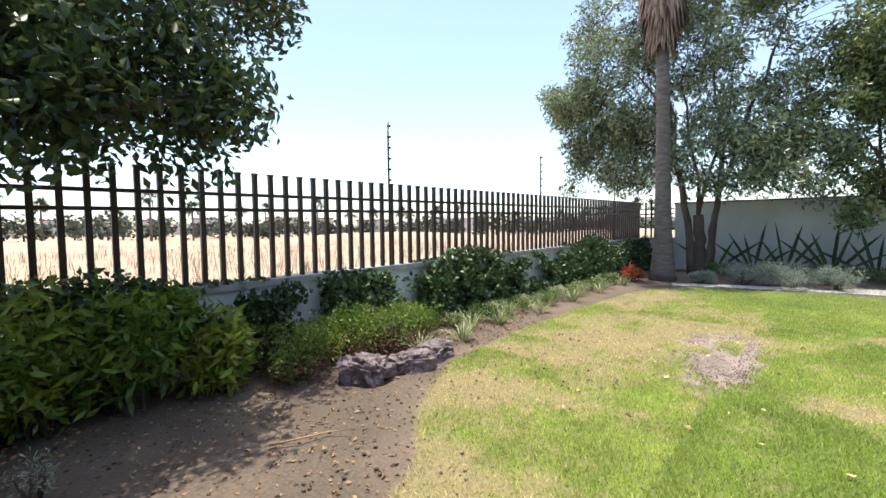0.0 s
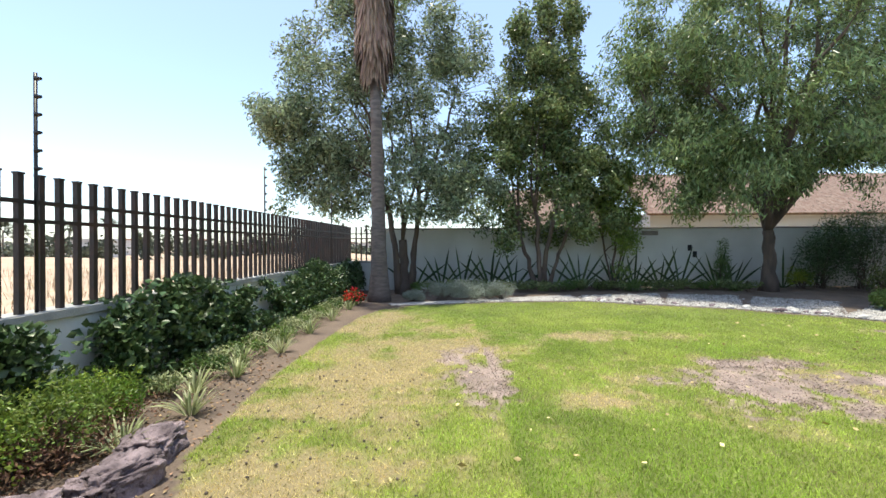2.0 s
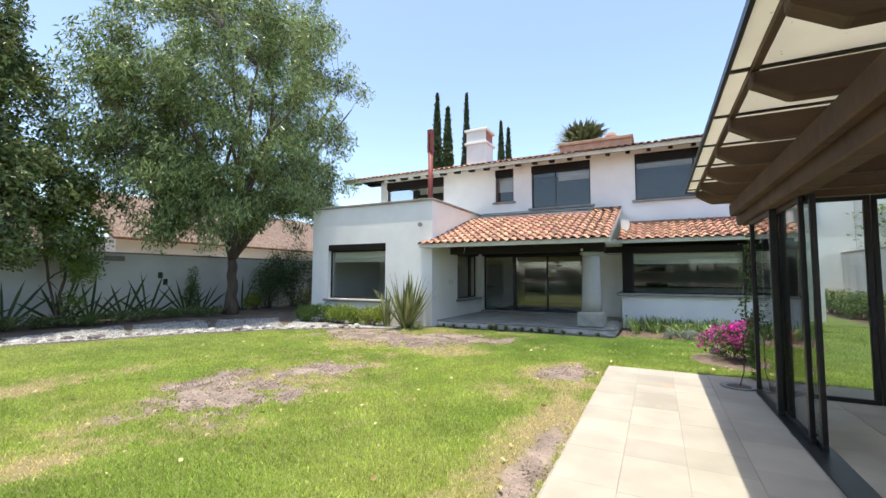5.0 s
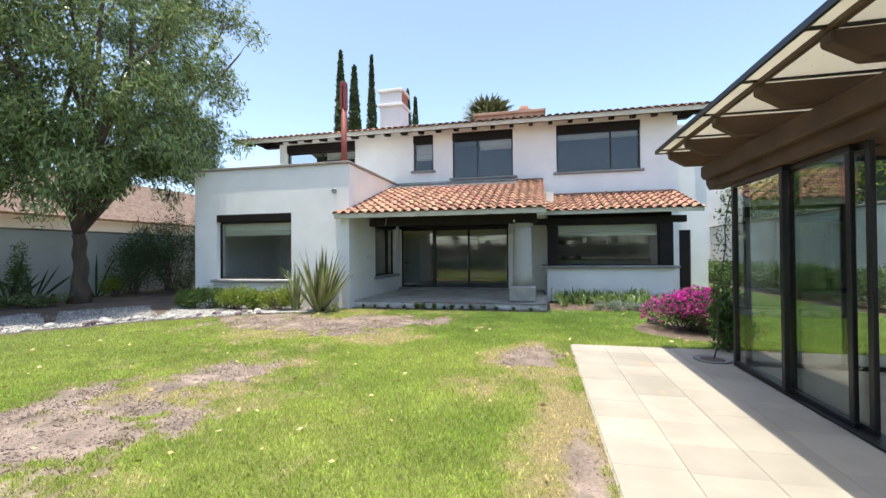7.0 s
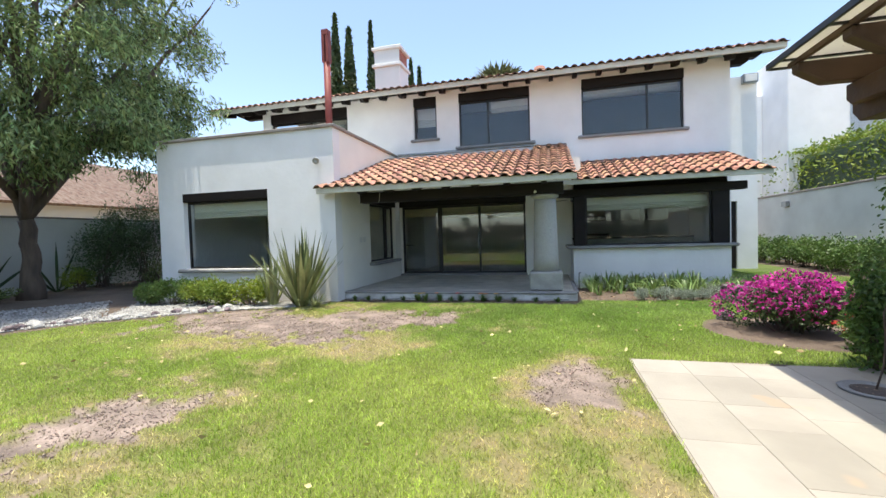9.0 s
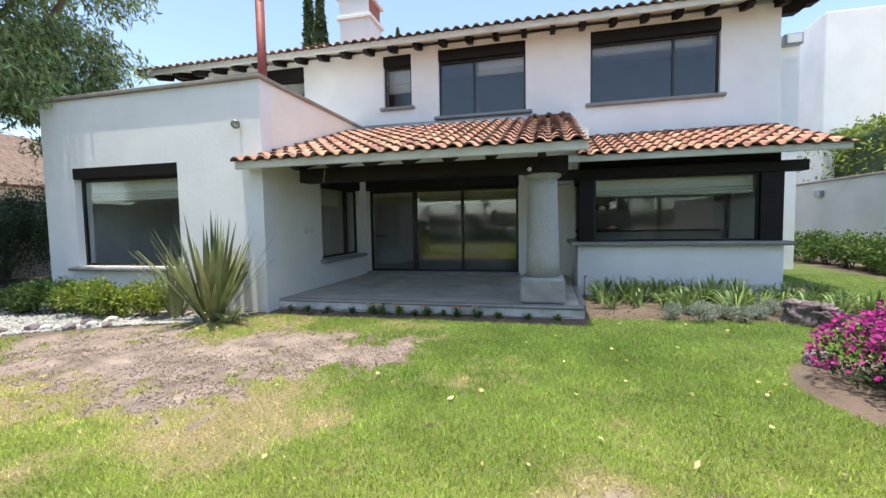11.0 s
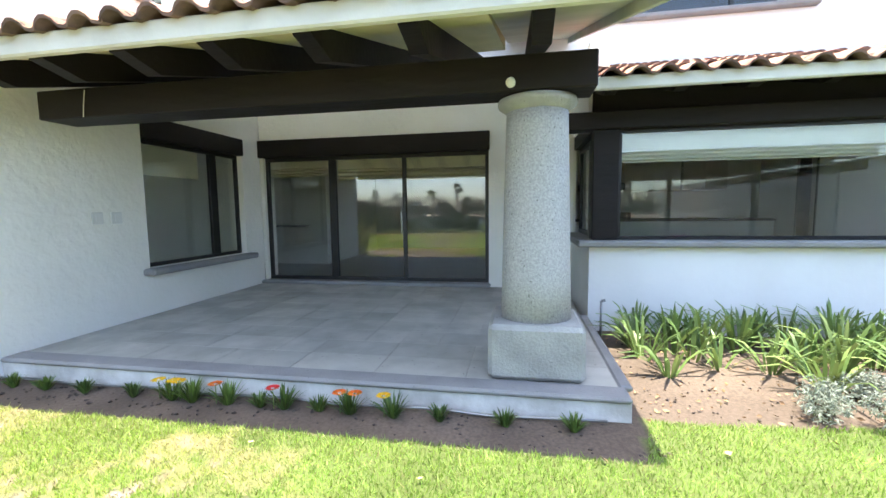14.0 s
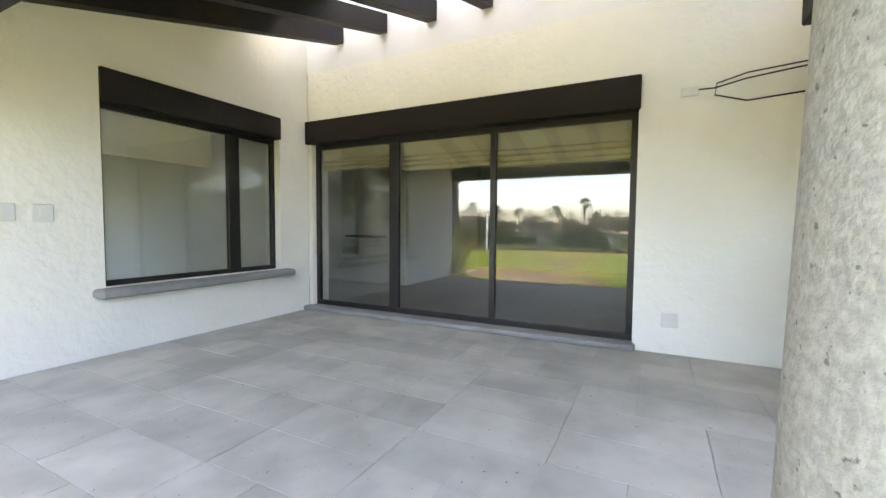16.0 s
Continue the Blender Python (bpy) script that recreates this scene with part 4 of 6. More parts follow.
# ---- patio and glass pavilion ----
PZ = 0.075
structure("pavement_base", boxes((1.0, 6.40, -5.6, 1.36, -0.2, PZ - 0.005)), PATIOGROUT, "joints of the stone patio")
GY = -0.36
pav = tagged(new("pavilion"), "glass garden pavilion with brown timber rafters and frosted roof panels", "pavilion", kind="structure")
pav.location = (4, -2, 0)


def brown_beam(outline, axis, a, b, name="beam"):
    bm = bmesh.new()
    prism(bm, outline, axis, a, b)
    bmesh.ops.bevel(bm, geom=bm.edges[:], offset=0.01, segments=1, affect="EDGES")
    part(name, bm, BROWNWOOD, pav)


brown_beam([(-1.5, 2.09), (6.13, 2.09), (6.21, 2.17), (6.21, 2.29), (-1.5, 2.29)], "y", GY - 0.09, GY + 0.07)
brown_beam([(-1.5, 2.21), (6.08, 2.21), (6.14, 2.26), (6.14, 2.38), (-1.5, 2.38)], "y", GY + 0.075, GY + 0.15)
brown_beam([(-1.5, 2.09), (6.1, 2.09), (6.1, 2.30), (-1.5, 2.30)], "y", -5.3, -5.14)
RAFTX = [6.05, 5.45, 4.68, 3.90, 3.13, 2.35, 1.58, 0.80, 0.02, -0.76, -1.45]
for xx in RAFTX:
    brown_beam([(0.17, 2.56), (0.17, 2.495), (-0.01, 2.385), (-5.5, 2.385), (-5.5, 2.56)], "x", xx - 0.055, xx + 0.055, "rafter")
for yy in (0.15, -1.2, -2.6, -4.0):
    part("batten", boxes((-1.5, 6.16, yy - 0.018, yy + 0.018, 2.562, 2.60)), BROWNWOOD, pav)
BARX = [6.24] + RAFTX
for xx in BARX:
    part("panel_bar", boxes((xx - 0.014, xx + 0.014, -5.5, 0.26, 2.59, 2.627)), BLACKMETAL, pav)
part("edge_bar", boxes((-1.8, 6.24, 0.262, 0.285, 2.59, 2.635)), BLACKMETAL, pav)
for b, a in zip(BARX, BARX[1:]):
    part("roof_panel", boxes((a + 0.015, b - 0.015, -5.5, 0.26, 2.603, 2.615)), PANEL, pav, "frosted yellowish roof panel")
for a, b in ((-1.4, 1.0), (4.62, 5.62)):
    framed_glass(pav, "y", GY, a, b, PZ, 2.085, w=0.05, pane=CLEAR2)
for a, b, back in ((3.88, 4.72, 0.045), (3.76, 4.74, 0.09), (1.05, 1.9, 0.045)):
    framed_glass(pav, "y", GY - back, a, b, PZ, 2.085, w=0.05, d=0.036, pane=CLEAR2)
for a, b in ((-1.40, -0.45), (-3.3, -1.41), (-5.1, -3.31)):
    framed_glass(pav, "x", 5.60, a, b, PZ, 2.31, w=0.05, pane=CLEAR2)
part("floor_track", boxes((-1.4, 5.6, GY - 0.15, GY + 0.03, PZ, PZ + 0.012)), BLACKMETAL, pav)
drain = thing("planting_hole", (5.72, -0.2, PZ), "round planting hole with dark soil in the patio", "planting hole")
bm = bmesh.new()
lathe(bm, [(0.19, 0.0), (0.2, 0.014), (0.17, 0.018), (0.16, 0.006)], (5.80, -0.19, PZ + 0.002), 24)
part("rim", bm, CANTERA, drain)
bm = bmesh.new()
lathe(bm, [(0.165, 0.0), (0.1, 0.012), (0.0, 0.016)], (5.80, -0.19, PZ + 0.002), 20)
part("soil_fill", bm, SOIL, drain)

# ---- planting ----


def gauss_clusters(rng, centres, per, spread):
    c = np.repeat(np.asarray(centres), per, axis=0)
    d = rng.normal(size=c.shape)
    d /= np.linalg.norm(d, axis=1, keepdims=True)
    return c + d * rng.random((len(c), 1)) ** 0.5 * 1.9 * spread


def crown_points(rng, n, centre, radii, hollow=0.55, floor=-0.9, taper=0.0):
    """Cluster centres inside an ellipsoid, denser near its skin; taper narrows the top."""
    out = []
    while len(out) < n:
        p = rng.normal(size=3)
        p /= np.linalg.norm(p)
        if p[2] < floor:
            continue
        r = hollow + (1 - hollow) * rng.random() ** 0.6
        r *= 0.82 + 0.3 * rng.random()
        p = p * r
        k = 1 - taper * (p[2] + 1) / 2
        out.append((centre[0] + p[0] * radii[0] * k, centre[1] + p[1] * radii[1] * k, centre[2] + p[2] * radii[2]))
    return np.array(out)


def limb_curve(rng, a, b, n=6, sag=0.12):
    a, b = np.asarray(a, float), np.asarray(b, float)
    ln = np.linalg.norm(b - a)
    bow = rng.normal(size=3) * sag * ln * 0.35
    out = []
    for k in range(n + 1):
        f = k / n
        h = a + (b - a) * np.array([f ** 1.15, f ** 1.15, f ** 0.85])
        out.append(h + bow * math.sin(math.pi * f) + rng.normal(size=3) * ln * 0.012 * (0 < k < n))
    return out


def tree(name, label, base, forks, crown, n_clusters, per, spread, leaf, leaf_mat, seed, bark=BARK, aspect=3.0, droop=0.0, limbs=9, limb_r=0.05, flat=0.2, splay=0.25):
    """A tree: trunks up to their forks, limbs out into the crown, twigs to every cluster, and leaves round the twigs.
    forks: tops of the trunks; crown: cluster centres."""
    rng = np.random.default_rng(seed)
    t = thing(name, base, label, "tree")
    fork_pts = []
    for fx, fy, fz, r in forks:
        bm = bmesh.new()
        s = np.array(base, float) + np.array([(fx - base[0]) * splay, (fy - base[1]) * splay, -0.05])
        pts = limb_curve(rng, s, (fx, fy, fz), 7, 0.06)
        rr = [r * (1.45 - 0.45 * min(1, k / 2)) * (1 - 0.25 * k / 7) for k in range(8)]
        tube(bm, pts, rr, 10)
        part("trunk", bm, bark, t)
        fork_pts.append(np.array(pts[-1]))
    order = rng.permutation(len(crown))
    heads = crown[order[:limbs]]
    limb_lines = []
    for h in heads:
        f = min(fork_pts, key=lambda q: np.linalg.norm(q[:2] - h[:2]) + rng.random() * 0.4)
        pts = limb_curve(rng, f, f + (h - f) * 0.9, 7, 0.14)
        bm = bmesh.new()
        tube(bm, pts, [limb_r * (1 - 0.8 * k / 7) for k in range(8)], 7)
        part("limb", bm, bark, t)
        limb_lines.append(np.array(pts))
    allp = np.concatenate(limb_lines + [np.array(fork_pts)])
    bm = bmesh.new()
    for c in crown:
        d = np.linalg.norm(allp - c, axis=1) + np.clip(allp[:, 2] - c[2], 0, 9) * 0.7
        q = allp[d.argmin()]
        tube(bm, limb_curve(rng, q, c, 3, 0.1), [0.013, 0.010, 0.007, 0.004], 3, cap=False)
    part("branchwork", bm, bark, t, kind="stuff")
    c = gauss_clusters(rng, crown, per, spread)
    out = (c - np.array([crown[:, 0].mean(), crown[:, 1].mean(), crown[:, 2].mean()]))
    out /= np.linalg.norm(out, axis=1, keepdims=True)
    leaves("foliage", c, leaf, leaf_mat, t, rng, kind="stuff", aspect=aspect, droop=droop, flat=flat, out=out * 0.5)
    return t


rng = np.random.default_rng(11)
# broad ash behind the palm
cr = np.concatenate([crown_points(rng, 230, (-2.7, 14.3, 6.2), (3.9, 1.5, 4.6), 0.4, -0.8), crown_points(rng, 40, (-4.6, 14.2, 3.6), (1.7, 1.0, 1.5), 0.3), crown_points(rng, 40, (-0.7, 13.4, 2.9), (1.9, 1.1, 1.2), 0.2),
                     crown_points(rng, 24, (-5.6, 13.8, 5.4), (1.3, 1.2, 0.9), 0.2)])
tree("ash_tree", "tall multi-stemmed tree with loose grey-green foliage by the garden corner", (-1.95, 14.1, 0), [(-2.0, 14.0, 1.7, 0.17), (-1.5, 14.2, 3.2, 0.09), (-2.6, 13.8, 3.3, 0.10), (-1.1, 13.9, 3.6, 0.07)], cr, 0, 190, 0.26, 0.16, LEAF_ASH, 21,
     droop=0.5, limbs=22, limb_r=0.055)
# darker upright tree
cr = np.concatenate([crown_points(rng, 250, (2.5, 14.2, 4.6), (2.9, 1.6, 3.9), 0.25, -0.85, 0.5), crown_points(rng, 9, (1.7, 14.2, 8.4), (0.3, 0.3, 0.75), 0.1), crown_points(rng, 10, (2.6, 14.2, 8.7), (0.3, 0.3, 0.9), 0.1), crown_points(rng, 9, (3.4, 14.2, 8.5), (0.35, 0.3, 0.8), 0.1)])
tree("laurel_tree", "upright dense green tree with several pale stems before the wall", (2.4, 14.4, 0.1), [(1.7, 14.4, 2.2, 0.075), (2.2, 14.3, 2.6, 0.08), (2.9, 14.4, 2.6, 0.08), (3.3, 14.4, 2.1, 0.06)], cr, 0, 210, 0.21, 0.135, LEAF_DARK, 22,
     droop=0.1, limbs=18, limb_r=0.04, aspect=2.2)
# slim bright shrub tree
cr = np.concatenate([crown_points(rng, 60, (4.9, 14.4, 2.6), (1.0, 0.7, 2.1), 0.2, -0.9, 0.3)])
tree("shrub_tree", "slim light green bushy tree against the wall", (4.8, 14.6, 0.1), [(4.5, 14.6, 1.3, 0.035), (4.8, 14.5, 1.6, 0.04), (5.1, 14.6, 1.4, 0.035)], cr, 0, 190, 0.18, 0.095, LEAF_SHRUBTREE, 23, limbs=8, limb_r=0.025, aspect=2.2)
# large pepper-like tree by the wing
cr = np.concatenate([crown_points(rng, 360, (9.2, 13.3, 7.4), (4.4, 3.5, 5.3), 0.35, -0.75, 0.1), crown_points(rng, 60, (7.2, 12.9, 3.6), (2.4, 1.6, 1.4), 0.2), crown_points(rng, 90, (6.0, 13.9, 5.8), (2.0, 1.2, 3.2), 0.2), crown_points(rng, 50, (11.0, 12.9, 4.3), (2.2, 1.6, 1.4), 0.2)])
tree("pepper_tree", "large round tree with weeping pale green leaves beside the wing", (9.2, 13.9, 0.1), [(9.15, 13.85, 1.95, 0.2)], cr, 0, 230, 0.27, 0.175, LEAF_PEPPER, 24, droop=1.1, limbs=22, limb_r=0.11, aspect=4.2, splay=0.1)
# dark broadleaf tree at the start of the walk
cr = np.concatenate([crown_points(rng, 120, (-4.1, 0.2, 4.1), (2.5, 2.2, 2.2), 0.35, -0.85), crown_points(rng, 52, (-3.0, 0.95, 2.5), (0.95, 1.15, 0.65), 0.2), crown_points(rng, 20, (-3.75, 2.2, 3.95), (0.8, 0.7, 0.65), 0.2), crown_points(rng, 16, (-4.4, 3.1, 5.4), (0.8, 0.8, 0.7), 0.2)])
tree("ficus_tree", "low spreading dark green tree over the soil bed", (-3.1, -0.6, 0), [(-3.1, -0.5, 2.2, 0.16)], cr, 0, 165, 0.19, 0.10, LEAF_FICUSTREE, 25, limbs=14, limb_r=0.06, aspect=2.1, droop=0.2)

# fan palm
palm = thing("fan_palm", (-2.45, 12.2, 0), "tall slender palm with a skirt of dead brown fronds", "palm")
bm = bmesh.new()
pts = [(-2.42, 12.2, -0.05), (-2.42, 12.2, 0.25), (-2.42, 12.2, 0.7), (-2.43, 12.2, 1.4), (-2.45, 12.2, 3.0), (-2.48, 12.2, 4.6), (-2.53, 12.2, 6.3)]
tube(bm, pts, [0.34, 0.29, 0.245, 0.2, 0.175, 0.155, 0.14], 18)
part("trunk", bm, PALMBARK, palm)
rg = np.random.default_rng(5)
n = 1500
zz = rg.uniform(6.2, 9.2, n)
an = rg.uniform(0, 2 * np.pi, n)
rad = np.where(zz < 6.9, 0.2 + (zz - 6.2) * 0.25, 0.38 + 0.08 * rg.random(n))
heads = np.c_[-2.53 + rad * np.cos(an), 12.2 + rad * np.sin(an), zz]
tips = heads + np.c_[np.cos(an) * 0.16, np.sin(an) * 0.16, -rg.uniform(0.45, 0.9, n)] * rg.uniform(0.5, 1, (n, 1))
mesh_object("dead_frond_skirt", blades_mesh("skirt", heads, tips, 0.07, 0.12), THATCH, palm, "hanging dead brown fronds", "stuff")
bm = bmesh.new()
lathe(bm, [(0.15, 0), (0.26, 0.3), (0.36, 0.8), (0.38, 3.0), (0.2, 3.3)], (-2.53, 12.2, 6.1), 14)
part("skirt_core", bm, THATCH, palm)
heads, tips = [], []
for k in range(46):
    a, e = rg.uniform(0, 6.28), rg.uniform(-0.4, 1.1)
    d = np.array([math.cos(a) * math.cos(e), math.sin(a) * math.cos(e), math.sin(e)])
    hub = np.array([-2.53, 12.2, 9.5]) + d * 0.9
    for j in range(16):
        v = d + rg.normal(size=3) * 0.55
        v /= np.linalg.norm(v)
        heads.append(hub)
        tips.append(hub + v * rg.uniform(0.6, 0.95) + np.array([0, 0, -0.15]))
mesh_object("fronds", blades_mesh("fronds", heads, tips, 0.035, 0.05), LEAF_SHRUB, palm, kind="stuff")


def bush(name, label, at, radii, n, leaf, material, seed, stems=14, aspect=2.2, category="shrub", group="", flowers=None, shape=1.0, droop=0.0, drystem=BARK, lumps=14):
    """A shrub: stems from one foot and leaves in uneven lumps."""
    rg = np.random.default_rng(seed)
    t = thing(name, at, label, category, group)
    x, y, z = at
    rx, ry, h = radii
    lump = []
    for _ in range(lumps):
        a, r = rg.uniform(0, 6.283), rg.random() ** 0.5 * 0.72
        lump.append((x + rx * r * math.cos(a), y + ry * r * math.sin(a), z + h * rg.uniform(0.38, 0.80) * (1 - 0.35 * r ** 2) * shape, rg.uniform(0.3, 0.5)))
    lump = np.array(lump)
    bm = bmesh.new()
    for k in range(stems):
        q = lump[rg.integers(len(lump))]
        f = np.array([x, y, z - 0.02]) + rg.normal(size=3) * [rx * 0.12, ry * 0.12, 0]
        tube(bm, limb_curve(rg, f, q[:3], 3, 0.15), [0.013, 0.010, 0.007, 0.004], 4, cap=False)
    part("branchwork", bm, drystem, t, kind="stuff")
    per = n // lumps
    v = rg.normal(size=(lumps * per, 3))
    v /= np.linalg.norm(v, axis=1, keepdims=True)
    q = np.repeat(lump, per, axis=0)
    rr = q[:, 3:4] * (0.55 + 0.55 * rg.random((len(q), 1)))
    c = q[:, :3] + v * rr * np.array([rx, ry, h * 0.8])
    c[:, 2] = np.clip(c[:, 2], z + 0.03, None)
    leaves("foliage", c, leaf, material, t, rg, kind="stuff", aspect=aspect, out=v * 1.1, droop=droop)
    if flowers:
        fm, share, fs = flowers
        keep = (v[:, 2] > -0.25) & (rg.random(len(v)) < share)
        cc = (q[:, :3] + v * q[:, 3:4] * 1.13 * np.array([rx, ry, h * 0.8]))[keep]
        cc = gauss_clusters(rg, cc, 3, 0.022)
        leaves("blossom", cc, fs, fm, t, rg, "bright flowers", "stuff", aspect=1.25, out=np.repeat(v[keep], 3, axis=0))
    return t


def spiky(name, label, at, h, width, n, material, seed, blade=0.05, lean=0.45, sag=0.1, category="plant", group=""):
    """A fan of strap leaves from one foot."""
    rg = np.random.default_rng(seed)
    t = thing(name, at, label, category, group)
    a = rg.uniform(0, 6.283, n)
    r = rg.random(n) ** 0.7 * lean
    hh = h * rg.uniform(0.55, 1.0, n) * (1 - 0.30 * (r / max(lean, 0.01)) ** 2)
    root = np.c_[at[0] + np.cos(a) * width * 0.1, at[1] + np.sin(a) * width * 0.1, np.full(n, at[2] - 0.01)]
    head = np.c_[at[0] + np.cos(a) * width * r / lean, at[1] + np.sin(a) * width * r / lean, at[2] + hh]
    mesh_object("strap_leaves", blades_mesh("strap_leaves", root, head, blade, sag), material, t, kind="stuff")
    return t


# by the wing and the terrace
spiky("flax_clump", "large flax clump with tall stiff striped leaves beside the wing", (9.33, 6.80, 0), 1.62, 1.0, 74, LEAF_AGAVE, 31, 0.075, 0.62, 0.05, group="wing flax")
spiky("flax_clump", "small flax clump with stiff leaves under the wing window", (9.33, 7.45, 0), 1.25, 0.62, 22, LEAF_AGAVE, 35, 0.06, 0.6, 0.05, group="wing flax")
spiky("spider_plant", "low tuft of striped grass under the flax", (9.25, 6.45, 0), 0.3, 0.4, 60, LEAF_STRIPE, 32, 0.02, 0.6, 0.25, group="tufts")
for i, (yy, m_, lb) in enumerate(((10.35, LEAF_SHRUB, "dark green"), (9.75, LEAF_SHRUB, "dark green"), (9.1, LEAF_YELLOW, "yellow-green"), (8.5, LEAF_YELLOW, "yellow-green"), (7.9, LEAF_YELLOW, "yellow-green"))):
    bush("hedge_shrub", f"{lb} clipped low shrub along the wing wall", (9.25, yy, 0.0), (0.42, 0.46, 0.56), 2600, 0.06, m_, 40 + i, group="wing shrubs")
rg = np.random.default_rng(8)
k = 0
for yy in np.arange(-2.1, 1.4, 0.27):
    for xx in (12.0, 11.68, 11.36, 11.0):
        if xx == 11.0 and not (rg.random() < 0.55):
            continue
        spiky("day_lily", "clump of arching green strap leaves in the kitchen bed", (xx + rg.uniform(-.12, .12), yy + rg.uniform(-.1, .1), 0), rg.uniform(0.30, 0.50), rg.uniform(0.38, 0.56), int(rg.uniform(14, 30)), LEAF_BLADE, 600 + k, 0.027, 0.95, 0.42, group="lilies of the kitchen bed")
        k += 1
for i, (xx, yy, s) in enumerate(((10.55, 0.42, 0.2), (10.45, 0.08, 0.23), (10.62, -0.22, 0.2), (10.4, -0.38, 0.18), (10.85, 0.02, 0.19), (10.75, -0.62, 0.22), (11.0, -0.95, 0.22), (10.8, -1.3, 0.22))):
    bush("lavender_cotton", "small silver grey cushion plant in the soil", (xx, yy, 0.0), (s, s, s * 1.05), 1300, 0.035, LEAF_GREYLAV, 90 + i, stems=5, aspect=4, group="silver cushions", lumps=8)
for i, (yy, fm) in enumerate(((6.05, None), (5.75, None), (5.4, None), (4.98, None), (4.66, YELLOWPETAL), (4.50, YELLOWPETAL), (4.22, ORANGEPETAL), (3.98, None), (3.80, REDPETAL), (3.55, None), (3.34, ORANGEPETAL), (3.05, YELLOWPETAL), (2.75, None), (2.35, None), (1.95, None))):
    big = fm is not None
    g = spiky("gazania", "narrow-leaved tuft" + (" with a bright daisy flower" if big else "") + " below the terrace step", (10.12, yy, 0), 0.17 if big else 0.12, 0.16 if big else 0.10, 60, LEAF_SHRUB, 120 + i, 0.011, 0.7, 0.2, group="gazanias by the step")
    if big:
        for j in range(2 if i in (4, 10) else 1):
            bm = bmesh.new()
            cx, cy, cz = 10.06 + 0.03 * j, yy + 0.04 - 0.09 * j, 0.165 - 0.012 * j
            for p in range(14):
                a = 2 * math.pi * p / 14
                ca, sa_ = math.cos(a), math.sin(a)
                v = [bm.verts.new((cx + ca * 0.008, cy + sa_ * 0.008, cz)), bm.verts.new((cx + ca * 0.033 - sa_ * 0.011, cy + sa_ * 0.033 + ca * 0.011, cz + 0.008)),
                     bm.verts.new((cx + ca * 0.052, cy + sa_ * 0.052, cz + 0.006)), bm.verts.new((cx + ca * 0.033 + sa_ * 0.011, cy + sa_ * 0.033 - ca * 0.011, cz + 0.008))]
                bm.faces.new(v)
            part("flower", bm, fm, g, "open daisy flower")
            bm = bmesh.new()
            lathe(bm, [(0.003, 0), (0.003, 0.13)], (cx, cy, 0.03), 5)
            part("stalk", bm, LEAF_BLADE, g)
# bougainvillea and climbers near the patio
bush("bougainvillea", "round bougainvillea bush covered in magenta flowers", (7.95, -0.66, 0.03), (0.60, 0.64, 0.68), 9500, 0.05, LEAF_FICUS, 140, flowers=(MAGENTA, 0.26, 0.042), lumps=26)
bush("corner_bush", "slim leafy green bush beside the pavilion corner", (6.42, -0.60, 0.03), (0.24, 0.26, 0.95), 3600, 0.06, LEAF_SHRUB, 141, lumps=24, stems=24)
bush("geranium", "low green geranium with red flowers on the soil by the patio", (7.1, -0.95, 0.03), (0.3, 0.3, 0.34), 1500, 0.045, LEAF_SHRUB, 144, flowers=(REDPETAL, 0.06, 0.04))
climb = thing("climbing_vine", (5.72, -0.35, PZ), "thin climbing vine growing up the pavilion corner post", "vine")
bm = bmesh.new()
rg = np.random.default_rng(142)
pts = [(5.80 + 0.02 * math.sin(3 * k), -0.22 - 0.016 * k + 0.02 * math.cos(2.3 * k), PZ + 0.19 * k) for k in range(11)]
tube(bm, pts, [0.007] * 11, 5)
part("stem", bm, BARK, climb)
c = gauss_clusters(rg, pts[4:], 50, 0.075)
leaves("foliage", c, 0.05, LEAF_SHRUB, climb, rg, kind="stuff")
# hedge along the right wall and creeper above it
for i in range(17):
    xx = 8.2 + i * 0.85
    bush("hedge_shrub", "dense green hedge shrub along the side wall", (xx, -5.55, 0.0), (0.62, 0.62, 0.95), 2300, 0.085, LEAF_SHRUB, 150 + i, group="side hedge")
rg = np.random.default_rng(170)
n = 9000
c = np.c_[rg.uniform(13, 30, n), -7.6 + 0.35 * rg.normal(size=n), rg.uniform(2.2, 4.4, n)]
c[:, 2] -= 0.35 * np.sin(c[:, 0] * 1.3) ** 2 * (c[:, 2] > 3.6)
hedge = solo("tall_hedge_core", boxes((13.2, 30, -8.2, -7.4, 0, 4.0), bevel=0.2), LEAF_FICUS, "clipped tall hedge behind the side wall", "hedge")
leaves("foliage", np.concatenate([c, c[:3000] * [1, 1, 0] + [0, 0, 4.1]]), 0.15, LEAF_YELLOW, hedge, rg, kind="stuff")

